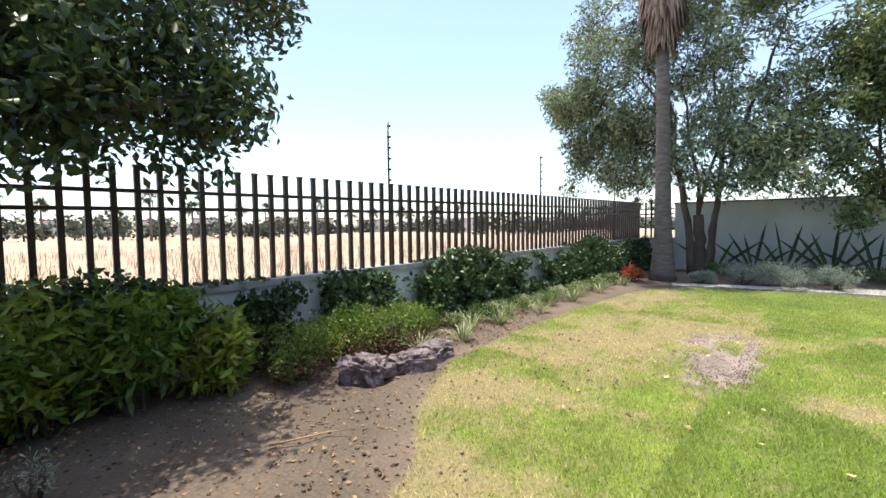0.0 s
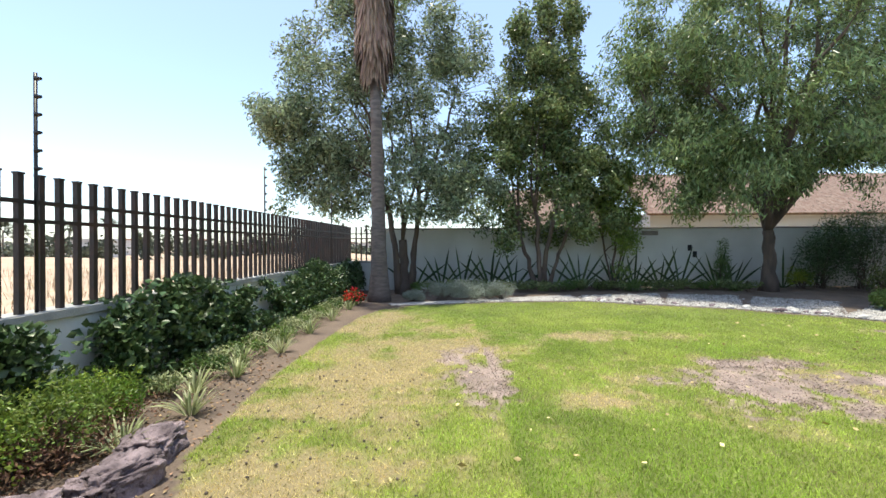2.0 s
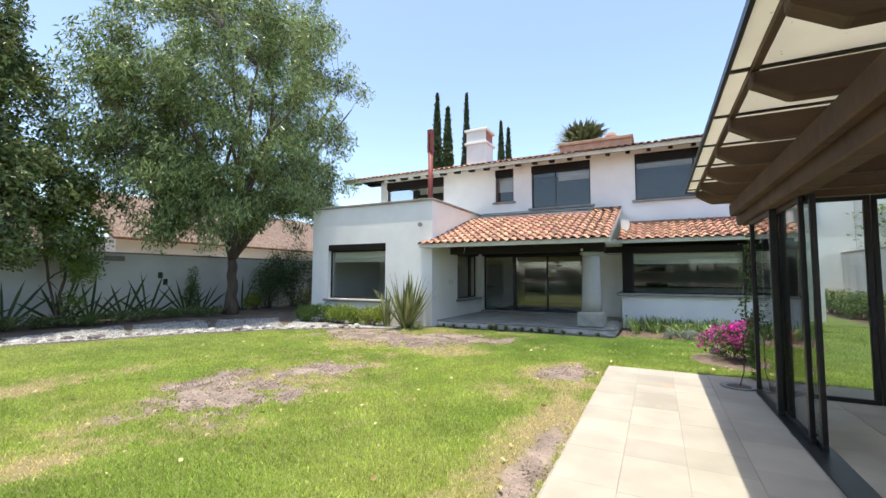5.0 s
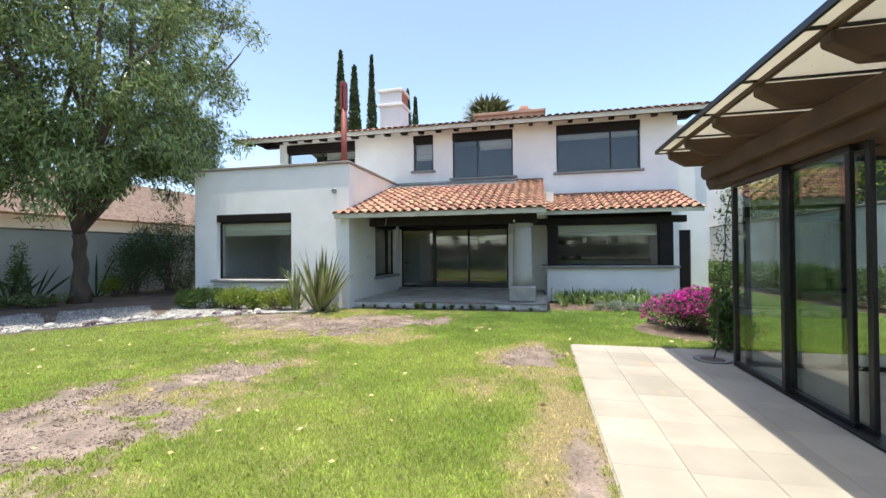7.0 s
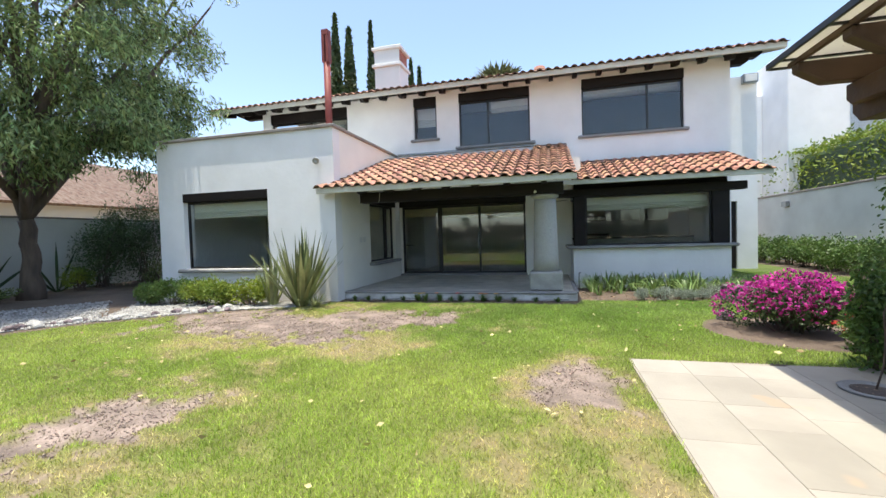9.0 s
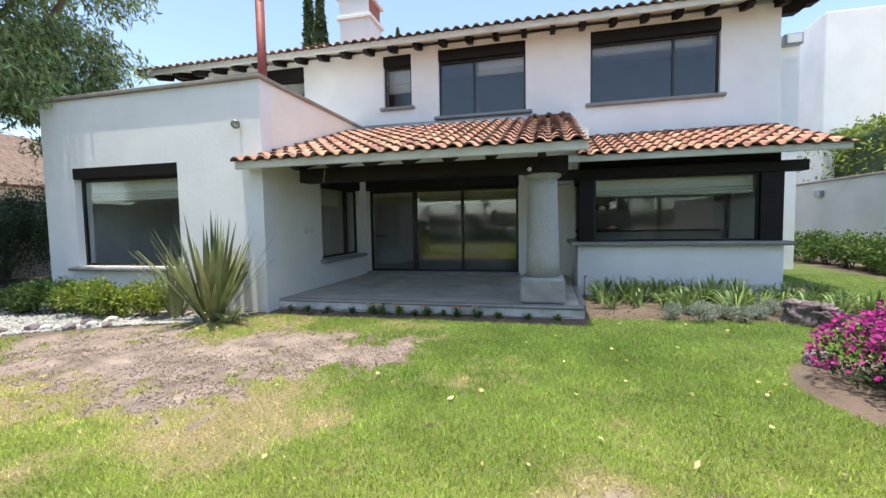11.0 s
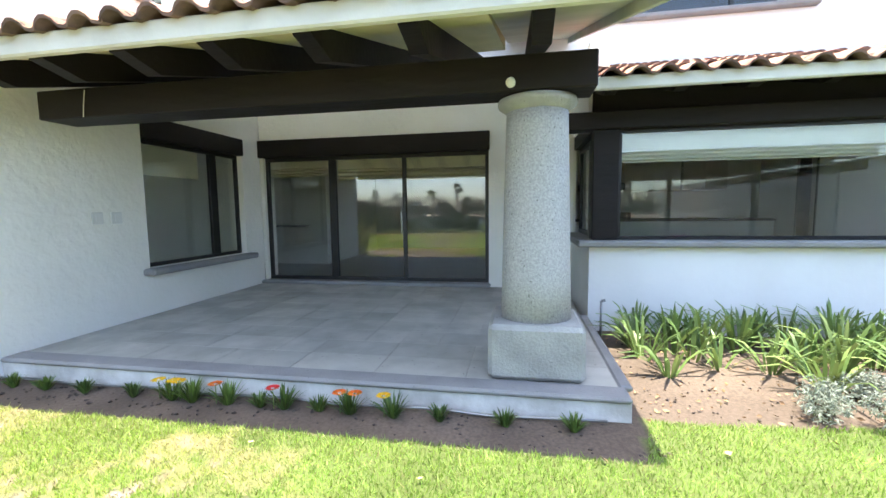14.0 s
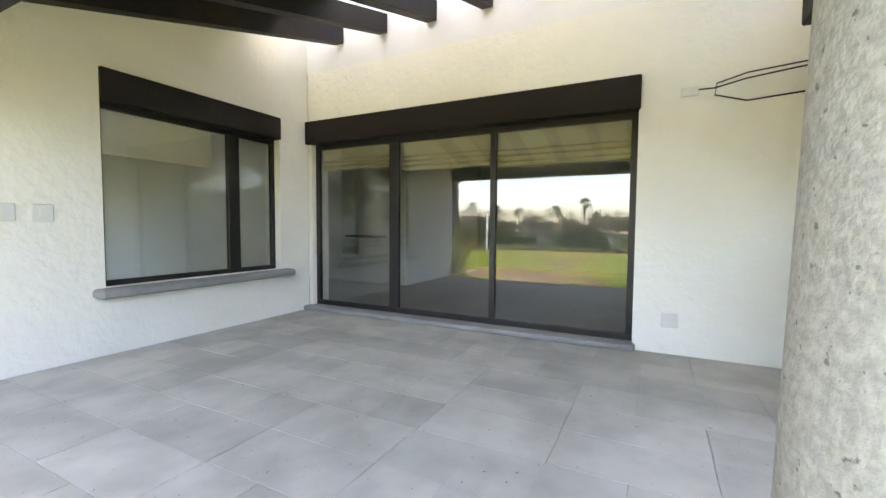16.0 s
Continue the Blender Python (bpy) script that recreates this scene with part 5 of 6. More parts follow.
def wall_flax(at, n, seed):
    """A few long stiff dark leaves leaning apart, each folded along its middle."""
    rg = np.random.default_rng(seed)
    t = thing("flax_plant", at, "dark flax with few long stiff leaves against the garden wall", "plant", "wall flax plants")
    x, y, z = at
    bm = bmesh.new()
    for k in range(n):
        a = -0.85 + 1.7 * (k + rg.uniform(-0.3, 0.3)) / (n - 1)
        ln, w = rg.uniform(0.95, 1.5), rg.uniform(0.028, 0.042)
        d = Vector((math.sin(a), rg.uniform(-0.25, 0.1), math.cos(a))).normalized()
        side = d.cross(Vector((0, 1, 0))).normalized()
        p0 = Vector((x + 0.05 * math.sin(a), y, z))
        rows = []
        for f, g in ((0, 0.5), (0.35, 1.0), (0.7, 0.85), (1.0, 0.04)):
            c = p0 + d * ln * f + Vector((math.sin(a) * 0.10 * f * f, 0, -0.05 * f * f))
            rows.append([bm.verts.new(c - side * w * g), bm.verts.new(c + Vector((0, 0.012, 0))), bm.verts.new(c + side * w * g)])
        for p, q in zip(rows, rows[1:]):
            bm.faces.new((p[0], p[1], q[1], q[0]))
            bm.faces.new((p[1], p[2], q[2], q[1]))
    part("strap_leaves", bm, LEAF_FICUS, t, kind="stuff")
    return t


# bed along the back wall
rg = np.random.default_rng(9)
for i, xx in enumerate([-1.75, -0.85, -0.2, 0.9, 1.6, 2.9, 3.7, 4.95, 5.6, 6.3, 6.95, 8.05, 8.75, 10.2]):
    wall_flax((xx + rg.uniform(-.1, .1), 14.8 + rg.uniform(-.15, .1), 0.1), int(rg.integers(4, 8)), 180 + i)
for i, xx in enumerate(np.arange(-1.4, 8.9, 0.55)):
    bush("ground_cover", "low dark green ground cover below the flax", (float(xx), 14.0 + 0.25 * math.sin(xx * 2), 0.1), (0.42, 0.45, 0.33), 800, 0.07, LEAF_DARK if i % 4 else LEAF_SHRUB, 200 + i, stems=3, group="back bed ground cover", lumps=8)
for i, (xx, yy, r, h) in enumerate(((-0.7, 12.3, 0.5, 0.5), (0.1, 12.2, 0.5, 0.55), (0.9, 12.35, 0.45, 0.5), (-1.5, 12.0, 0.3, 0.28))):
    bush("lavender_bush", "grey-green lavender bush at the bed corner", (xx, yy, 0.05), (r * 1.2, r, h), 4200, 0.055, LEAF_GREYLAV, 230 + i, aspect=4, group="lavender bushes")
bush("geranium", "red flowering geranium beside the palm", (-2.95, 11.5, 0), (0.32, 0.32, 0.38), 900, 0.06, LEAF_SHRUB, 236, flowers=(REDPETAL, 0.25, 0.055))
for i, (xx, yy, r, h, m_) in enumerate(((11.3, 14.5, 0.95, 2.3, LEAF_IVY), (12.5, 14.4, 1.1, 2.7, LEAF_IVY), (13.9, 14.2, 1.2, 2.8, LEAF_FICUS), (15.2, 14.2, 1.1, 2.7, LEAF_IVY), (10.6, 14.4, 0.5, 0.7, LEAF_YELLOW), (12.2, 13.4, 0.6, 0.8, LEAF_DARK), (8.3, 14.7, 0.4, 1.5, LEAF_SHRUB))):
    bush("wall_shrub", "tall loose dark shrub in the corner behind the wing" if h > 2 else "leafy green shrub in the back bed", (xx, yy, 0.1), (r, r * 0.6, h), 6500 if h > 2 else 1300, 0.085, m_, 240 + i, aspect=3, group="corner shrubs", stems=26)

# bed along the fence: ivy, shrubs and tufts
rg = np.random.default_rng(12)
ivy = thing("ivy", (FX + 0.2, 7, 0), "dark green ivy spilling over the low fence wall", "ivy")
def ivy_top(y):
    return 0.80 + 0.2 * np.sin(y * 1.9) * np.sin(y * 0.63 + 1) + 0.10 * np.clip((y - 6) / 6, 0, 1)
n = 40000
yy = rg.uniform(-1.5, 15.0, n)
u = rg.random(n) ** 0.8
top = ivy_top(yy)
gap = (np.abs(yy - 4.35) < 0.28) | (np.abs(yy - 2.9) < 0.14) | (np.abs(yy - 5.3) < 0.13)
zz = top * u + 0.16 * rg.random(n)
xx = FX + 0.14 + (0.08 + 0.30 * (1 - (zz / 1.1) ** 2).clip(0, 1)) * rg.random(n) + 0.1 * rg.random(n)
keep = ~(gap & (zz > 0.15) & (rg.random(n) < 0.93)) & ((yy > 4.6) | (rg.random(n) < 0.75)) & (wobble(yy + 5, zz + 3, 2.6, 1) + 0.5 * wobble(yy + 9, zz + 3, 7, 2) > 0.52)
c = np.c_[xx, yy, zz][keep]
leaves("foliage", c, 0.085, LEAF_IVY, ivy, rg, kind="stuff", aspect=1.35, out=np.array([[0.8, 0.0, 0.5]]))
yy = rg.uniform(0, 14.8, 1600)
c = np.c_[FX + rg.uniform(-0.1, 0.16, 1600), yy, 0.88 + 0.0095 * yy + 0.09 * rg.random(1600) * (np.sin(yy * 2.3) > -0.2)]
leaves("foliage_top", c[(np.sin(yy * 1.3) > -0.1)], 0.08, LEAF_IVY, ivy, rg, kind="stuff", aspect=1.4)
for i, (xx, yy, r, h, n_, m_, lb) in enumerate((
        (-3.35, 0.2, 0.6, 1.0, 2600, LEAF_BRIGHT, "leafy green shrub before the fence"), (-3.45, 1.1, 0.6, 1.0, 2600, LEAF_BRIGHT, "leafy green shrub before the fence"),
        (-3.2, -0.8, 0.7, 0.95, 2600, LEAF_FICUS, "dark green shrub before the fence"), (-3.3, 1.75, 0.35, 0.75, 1500, LEAF_YELLOW, "yellow-green shrub before the fence"),
        (-3.4, 0.6, 0.35, 1.05, 900, LEAF_YELLOW, "yellow-green shrub before the fence"))):
    bush("fence_shrub", lb, (xx, yy, 0.0), (r, r, h), n_, 0.13, m_, 260 + i, aspect=3.1, group="fence shrubs", stems=24, lumps=20)
for i, (xx, yy, r, h) in enumerate(((-3.15, 2.35, 0.42, 0.56), (-3.25, 2.95, 0.45, 0.58), (-3.2, 3.55, 0.45, 0.56), (-3.3, 4.1, 0.4, 0.48))):
    bush("box_shrub", "small-leaved reddish green shrub with dry twigs", (xx, yy, 0.0), (r, r, h), 4200, 0.036, LEAF_BRIGHT if i % 2 else LEAF_SHRUBTREE, 270 + i, aspect=2.0, group="small-leaved shrubs", stems=60, lumps=22)
    bush("dry_undergrowth", "dry brown twiggy undergrowth below the shrubs", (xx + 0.1, yy, 0.0), (r, r, h * 0.55), 1200, 0.035, LEAF_DRY, 280 + i, aspect=2.5, group="dry undergrowth", stems=40, lumps=14)
for i, (xx, yy) in enumerate(((-2.75, 3.75), (-3.0, 5.0), (-2.85, 5.5), (-3.05, 6.0), (-2.8, 6.6), (-3.0, 7.2), (-2.85, 7.9), (-3.05, 8.5), (-2.85, 9.2), (-3.05, 9.9), (-2.85, 10.6), (-2.7, 4.45))):
    spiky("spider_plant", "tuft of striped grassy leaves along the bed edge", (xx, yy, 0), 0.26, 0.34, 46, LEAF_STRIPE, 290 + i, 0.016, 0.7, 0.25, group="tufts")
for i, yy in enumerate(np.arange(4.9, 11.4, 0.5)):
    bush("bed_edging_plant", "low pale flowering plant at the fence bed", (-3.2, float(yy), 0.0), (0.3, 0.34, 0.26), 700, 0.045, LEAF_SHRUB if i % 2 else LEAF_STRIPE, 310 + i, stems=4, group="bed edging plants", lumps=8)
for i, (xx, yy) in enumerate(((-2.6, -0.3), (-2.35, 0.5), (-2.7, 0.3), (-2.1, -0.4))):
    bush("dry_stump", "dry grey twiggy plant in the shaded soil", (xx, yy, 0.0), (0.16, 0.16, 0.3), 260, 0.035, LEAF_GREYLAV, 330 + i, stems=16, aspect=5, group="dry twiggy plants", lumps=6)


def lava_rock(at, size, seed, rz):
    bm = bmesh.new()
    bmesh.ops.create_icosphere(bm, subdivisions=5, radius=1.0)
    for v in bm.verts:
        p = v.co.normalized()
        o = Vector((seed * 3.1, seed * 1.7, 0))
        n1 = noise.noise(p * 1.5 + o)
        n2 = noise.noise(p * 4.2 + o)
        n3 = noise.noise(p * 9 + o)
        r = 1 + 0.22 * n1 + 0.14 * n2 - 0.22 * max(0, n3 - 0.05) + 0.05 * noise.noise(p * 22 + o) - (0.26 if noise.noise(p * 2.6 + o * 2) > 0.30 else 0)
        q = Vector([math.copysign(abs(c) ** 0.62, c) for c in p]) * 0.86
        v.co = Vector((q.x * size[0] * r, q.y * size[1] * r, max(q.z * r, -0.35) * size[2]))
    m = Matrix.Translation((at[0], at[1], size[2] * 0.33 + at[2])) @ pose(0, 0, 0, 0, 0, rz)
    bmesh.ops.transform(bm, matrix=m, verts=bm.verts)
    for f in bm.faces:
        f.smooth = True
    return solo("lava_rock", bm, LAVA, "rough purple-grey porous lava rock lying on the soil", "rock", "lava rocks")


lava_rock((-2.52, 2.78, 0), (0.27, 0.22, 0.20), 1, 25)
lava_rock((-2.42, 3.30, 0), (0.28, 0.19, 0.15), 2, 70)
lava_rock((-2.50, 3.72, 0.0), (0.27, 0.2, 0.15), 3, 100)
lava_rock((10.5, -1.15, 0), (0.33, 0.26, 0.25), 4, 40)
lava_rock((8.72, -0.28, 0.0), (0.13, 0.12, 0.11), 5, 70)

# garden hose line and stick on the soil
bm = bmesh.new()
tube(bm, [(10.2, 6.3 - 0.35 * k, 0.03 + 0.012 * math.sin(2.1 * k)) for k in range(14)], 0.009, 6)
solo("irrigation_pipe", bm, GREYMETAL, "thin grey irrigation pipe along the terrace step", "pipe")
bm = bmesh.new()
tube(bm, [(12.1, 1.45, 0), (12.1, 1.45, 0.36)], 0.012, 8)
tube(bm, [(12.1, 1.45, 0.36), (12.1, 1.41, 0.37)], 0.015, 8)
solo("garden_tap", bm, GREYMETAL, "short upright garden tap pipe beside the kitchen bed", "tap")
bm = bmesh.new()
tube(bm, [(-2.0, 1.6, 0.02), (-1.9, 1.75, 0.04), (-1.85, 1.95, 0.03), (-1.7, 2.1, 0.05)], [0.008, 0.007, 0.006, 0.003], 5)
solo("fallen_twig", bm, LEAFLITTER, "thin fallen twig on the shaded soil", "twig")

# wall fittings
def flood(at, facing, label):
    t = thing("wall_lamp", at, label, "lamp")
    x, y, z = at
    bm = bmesh.new()
    tube(bm, [(x, y, z - 0.02), (x - 0.06, y, z + 0.02)], 0.012, 6)
    part("bracket", bm, GREYMETAL, t)
    bm = bmesh.new()
    lathe(bm, [(0.03, 0), (0.06, 0.05), (0.068, 0.12), (0.055, 0.125), (0.0, 0.10)], (0, 0, 0), 16)
    bmesh.ops.transform(bm, matrix=Matrix.Translation((x - 0.07, y, z + 0.03)) @ pose(0, 0, 0, 0, -115, 30), verts=bm.verts)
    part("lamp_head", bm, GREYMETAL, t)
flood((9.975, 6.72, 2.92), 0, "small grey outdoor spotlight on the wing wall")
bm = bmesh.new()
lathe(bm, [(0.0, 0), (0.026, 0.0), (0.03, 0.02), (0.03, 0.07), (0.018, 0.075)], (0, 0, 0), 14)
bmesh.ops.transform(bm, matrix=Matrix.Translation((10.47, 2.33, 2.10)) @ pose(0, 0, 0, 0, -100, 0), verts=bm.verts)
solo("security_camera", bm, PLASTIC, "small white security camera on top of the column", "security camera")
fl = thing("flood_light", (16.95, -3.85, 5.75), "square outdoor flood light on the return wall", "lamp")
part("housing", boxes((16.75, 16.95, -4.05, -3.65, 5.62, 5.9), bevel=0.02), GREYMETAL, fl)
part("lens", boxes((16.735, 16.748, -4.0, -3.70, 5.66, 5.86)), PLASTIC, fl)
for xx, lb in ((11.13, "left"), (11.33, "right")):
    s = thing("light_switch", (xx, 6.355, 1.27), "white double light switch plate on the plaster", "switch", "switches")
    part("plate", boxes((xx - 0.058, xx + 0.058, 6.345, 6.359, 1.20, 1.32), bevel=0.004), PLASTIC, s)
    part("rocker", boxes((xx - 0.02, xx + 0.02, 6.340, 6.3448, 1.235, 1.285)), PLASTIC, s)
solo("wall_socket", boxes((13.815, 13.829, 2.38, 2.50, 0.38, 0.50), bevel=0.004), PLASTIC, "white wall socket low beside the sliding door", "socket")
sw = solo("junction_plate", boxes((13.815, 13.829, 2.30, 2.42, 2.21, 2.28), bevel=0.004), PLASTIC, "small cream junction plate on the wall", "socket")
bm = bmesh.new()
tube(bm, [(13.81, 2.30, 2.25), (13.78, 2.2, 2.24), (13.77, 2.0, 2.28), (13.79, 1.6, 2.33)], 0.006, 5)
tube(bm, [(13.80, 1.6, 2.36), (13.77, 2.0, 2.32), (13.74, 2.19, 2.26), (13.75, 2.2, 2.18), (13.77, 2.0, 2.12), (13.79, 1.6, 2.15)], 0.006, 5)
solo("loose_cable", bm, BLACKMETAL, "loose looped black cable on the terrace wall", "cable")
bm = bmesh.new()
tube(bm, [(10.44, 5.55, 2.25), (10.43, 5.56, 2.12), (10.44, 5.58, 2.05)], 0.004, 4)
solo("loose_wire", bm, PLASTIC, "short white wire hanging from the beam", "wire")
for (xx, zz_) in ((7.55, 1.42), (7.72, 1.2)):
    solo("wall_socket_box", boxes((xx, xx + 0.13, 15.27, 15.299, zz_ - 0.1, zz_ + 0.1), bevel=0.004), BLACKMETAL, "small black box on the garden wall", "box", "garden wall boxes")
solo("wall_vent", boxes((6.0, 6.55, 15.26, 15.299, 1.85, 2.0), bevel=0.006), COPING, "narrow brown vent box high on the garden wall", "vent")
for xx in (20.5, 14.3):
    wl = thing("wall_light", (xx, -6.49, 2.1), "rectangular grey wall light on the side wall", "lamp", "side wall lights")
    part("housing", boxes((xx - 0.17, xx + 0.17, -6.498, -6.38, 2.0, 2.2), bevel=0.01), GREYMETAL, wl)
for xx, zz_ in ((3.2, 1.5), (3.2, 1.1)):
    solo("wall_socket_box", boxes((xx, xx + 0.2, -6.498, -6.46, zz_ - 0.12, zz_ + 0.12), bevel=0.004), BLACKMETAL, "small dark box on the side wall", "box", "side wall boxes")
# kitchen things dimly seen
kc = thing("kitchen_cabinet", (15.6, 0, 0.2), "long pale kitchen counter with a dark worktop", "cabinet")
part("body", boxes((15.55, 16.19, -1.9, 1.9, 0.205, 1.06)), INWALL, kc)
part("worktop", boxes((15.5, 16.19, -1.9, 1.9, 1.062, 1.10)), INDARK, kc)
kh = thing("cooker_hood", (15.8, 0.75, 1.7), "dark cooker hood above the kitchen counter", "hood")
part("canopy", boxes((15.7, 16.19, 0.42, 1.18, 1.62, 1.75)), INDARK, kh)
part("duct", boxes((15.95, 16.19, 0.66, 0.94, 1.751, 2.74)), INWALL, kh)
ov = thing("oven", (15.5, 1.45, 0.6), "built-in oven with a dark glass door", "oven")
part("body", boxes((15.46, 15.499, 1.2, 1.75, 0.62, 1.02), bevel=0.004), PLASTIC, ov)
part("door", boxes((15.44, 15.459, 1.32, 1.63, 0.70, 0.94), bevel=0.004), BLACKMETAL, ov)
hob = thing("hob_panel", (15.6, 0.8, 1.2), "black raised hob panel on the worktop", "hob")
part("panel", boxes((15.52, 15.95, 0.35, 1.0, 1.103, 1.22), bevel=0.01), BLACKMETAL, hob)
for y0, y1, z0 in ((1.2, 1.88, 1.6), (-0.55, 0.40, 1.6), (-1.3, -0.57, 1.6)):
    uc = thing("wall_cabinet", (16.0, (y0 + y1) / 2, z0), "grey-white kitchen wall cabinet above the counter", "cabinet", "kitchen wall cabinets")
    part("body", boxes((15.86, 16.19, y0, y1, z0, 2.35), bevel=0.004), FARWHITE, uc)
    part("door", boxes((15.84, 15.859, y0 + 0.01, (y0 + y1) / 2 - 0.004, z0, 2.35), bevel=0.003), FARWHITE, uc)
    part("door", boxes((15.84, 15.859, (y0 + y1) / 2 + 0.004, y1 - 0.01, z0, 2.35), bevel=0.003), FARWHITE, uc)
fd = thing("folding_door", (14.3, -1.9, 0.2), "grey folded glass door at the end of the kitchen", "door")
for k in range(4):
    part("leaf_frame", boxes((14.12 + 0.22 * k, 14.17 + 0.22 * k, -1.95, -1.90 + 0.12 * (k % 2), 0.2, 2.5), bevel=0.004), GREYMETAL if k % 2 else INDARK, fd)

# ---- beyond the garden ----
rg = np.random.default_rng(14)
for i, (xx, yy, zz_) in enumerate(((21.3, 12.2, 12.4), (18.9, 10.3, 10.3), (25.9, 12.3, 14.3), (28.6, 10.7, 12.9), (28.8, 10.2, 12.4))):
    t = thing("cypress", (xx, yy, 0), "tall narrow dark cypress behind the house", "tree", "cypresses")
    bm = bmesh.new()
    tube(bm, [(xx, yy, 0), (xx, yy, zz_ - 0.6)], [0.16, 0.03], 6)
    part("trunk", bm, BARK, t)
    n = 5000
    h = rg.random(n)
    r = (0.20 + 0.50 * np.sin(np.pi * np.clip(h * 0.9 + 0.1, 0, 1)) ** 0.8) * (1 - h) ** 0.35 * rg.random(n) ** 0.4 * 0.8
    a = rg.uniform(0, 6.283, n)
    c = np.c_[xx + r * np.cos(a), yy + r * np.sin(a), 0.5 + h * (zz_ - 0.5)]
    leaves("foliage", c, 0.3, LEAF_FICUS, t, rg, kind="stuff", aspect=2.6, out=np.array([[0, 0, 1.6]]))


def far_palm(at, h, r, seed, material=FARLEAF, fronds=26):
    rg = np.random.default_rng(seed)
    t = thing("far_palm", at, "distant palm with a ragged crown", "palm", "distant palms")
    bm = bmesh.new()
    tube(bm, [at, (at[0], at[1], at[2] + h)], [0.03 * h, 0.02 * h], 6)
    part("trunk", bm, PALMBARK, t)
    hd, tp = [], []
    for k in range(fronds):
        a, e = rg.uniform(0, 6.28), rg.uniform(-0.6, 1.2)
        d = np.array([math.cos(a) * math.cos(e), math.sin(a) * math.cos(e), math.sin(e)])
        hub = np.array(at) + [0, 0, h] + d * r * 0.35
        for j in range(7):
            v = d + rg.normal(size=3) * 0.45
            hd.append(hub)
            tp.append(hub + v / np.linalg.norm(v) * r * rg.uniform(0.5, 0.8) - [0, 0, 0.1 * r])
    mesh_object("fronds", blades_mesh("fronds", hd, tp, 0.10 * r, 0.08), material, t, kind="stuff")
    return t


far_palm((32.2, 5.5, 0), 11.3, 2.2, 400, LEAF_PALM, 110)

nb = thing("neighbour_building", (24, -9, 0), "large plain white neighbouring house", "building")
part("wall", boxes((21.5, 31, -12.5, -7.0, 0, 8.2), (23.5, 31, -7.0, -4.6, 0, 7.0), bevel=0.03), STUCCO, nb)
part("window", boxes((21.44, 21.49, -10.3, -9.0, 4.5, 6.0)), DARKGLASS, nb)
for i, (x0, x1, y0, y1, h) in enumerate(((3.0, 8.6, 24, 30, 3.7), (9.4, 27, 22, 29, 4.3))):
    t = thing("neighbour_house", ((x0 + x1) / 2, y0, 0), "neighbouring house with a weathered terracotta roof", "house", "neighbouring houses")
    part("wall", boxes((x0, x1, y0, y1, 0, h - 1.15)), FARWHITE, t)
    bm = bmesh.new()
    prism(bm, [(y0 - 0.4, h - 1.3), (y0 + 4.5, h + 1.45), (y0 + 4.6, h + 1.55), (y0 - 0.5, h - 1.2)], "x", x0 - 0.3, x1 + 0.3)
    part("roof", bm, WEATHERED, t)
# skyline over the dry field
rg = np.random.default_rng(15)


def polar(a, d):
    return d * math.cos(radians(a)), d * math.sin(radians(a))


for i in range(34):
    a = 95 + i * 3.1 + rg.uniform(-1, 1)
    x, y = polar(a, rg.uniform(62, 95))
    if rg.random() < 0.72:
        far_palm((x, y, -0.3), rg.uniform(3.2, 6.0), rg.uniform(1.1, 1.7), 410 + i)
for i in range(70):
    a = 92 + i * 1.55 + rg.uniform(-1, 1)
    x, y = polar(a, rg.uniform(66, 105))
    t = thing("distant_tree", (x, y, -0.3), "dusty distant bush at the edge of the field", "tree", "distant bushes")
    w, h = rg.uniform(1.4, 4.2), rg.uniform(1.6, 4.0)
    bm = bmesh.new()
    tube(bm, [(x, y, -0.3), (x, y, h * 0.5)], [0.15, 0.08], 5)
    part("trunk", bm, BARK, t)
    c = np.array([x, y, h * 0.5]) + rg.normal(size=(260, 3)) * [w * 0.35, w * 0.35, h * 0.22]
    leaves("foliage", c, 0.7, FARLEAF, t, rg, kind="stuff", aspect=1.5)
for i in range(30):
    a = 96 + i * 3.4 + rg.uniform(-1.2, 1.2)
    x, y = polar(a, rg.uniform(100, 150))
    t = thing("distant_building", (x, y, -0.3), "small pale distant building on the skyline", "building", "distant buildings")
    w, h, d = rg.uniform(3, 9), rg.uniform(2.2, 4.2), rg.uniform(3, 6)
    m = Matrix.Translation((x, y, -0.3)) @ pose(0, 0, 0, 0, 0, a)
    bm = boxes((0, d, -w / 2, w / 2, 0, h))
    bmesh.ops.transform(bm, matrix=m, verts=bm.verts)
    part("wall", bm, FARWHITE, t)
    bm = boxes((-0.2, d + 0.2, -w / 2 - 0.2, w / 2 + 0.2, h, h + 0.35))
    bmesh.ops.transform(bm, matrix=m, verts=bm.verts)
    part("roof", bm, FARRED if i % 2 else FARWHITE, t)
# low earth mound and weeds of the field
bm = bmesh.new()
for mx, my, rx, ry, h in ((-46, 40, 34, 22, 1.15), (-52, 4, 30, 20, 0.9), (-20, 62, 22, 16, 1.3)):
    r = bmesh.ops.create_grid(bm, x_segments=24, y_segments=24, size=1.0)
    for v in r["verts"]:
        q = min(1.0, math.hypot(v.co.x, v.co.y))
        v.co = Vector((mx + v.co.x * rx, my + v.co.y * ry, -0.45 + h * (0.5 + 0.5 * math.cos(math.pi * q)) + 0.12 * noise.noise(Vector((v.co.x * 4, v.co.y * 4, 0)))))
structure("field_mound", bm, FIELD, "low ochre mounds of the dry field")
structure("field", boxes((-320, -4.30, -200, 320, -0.24, -0.20)), FIELD, "wide dry grass field behind the fence")
n = 12000
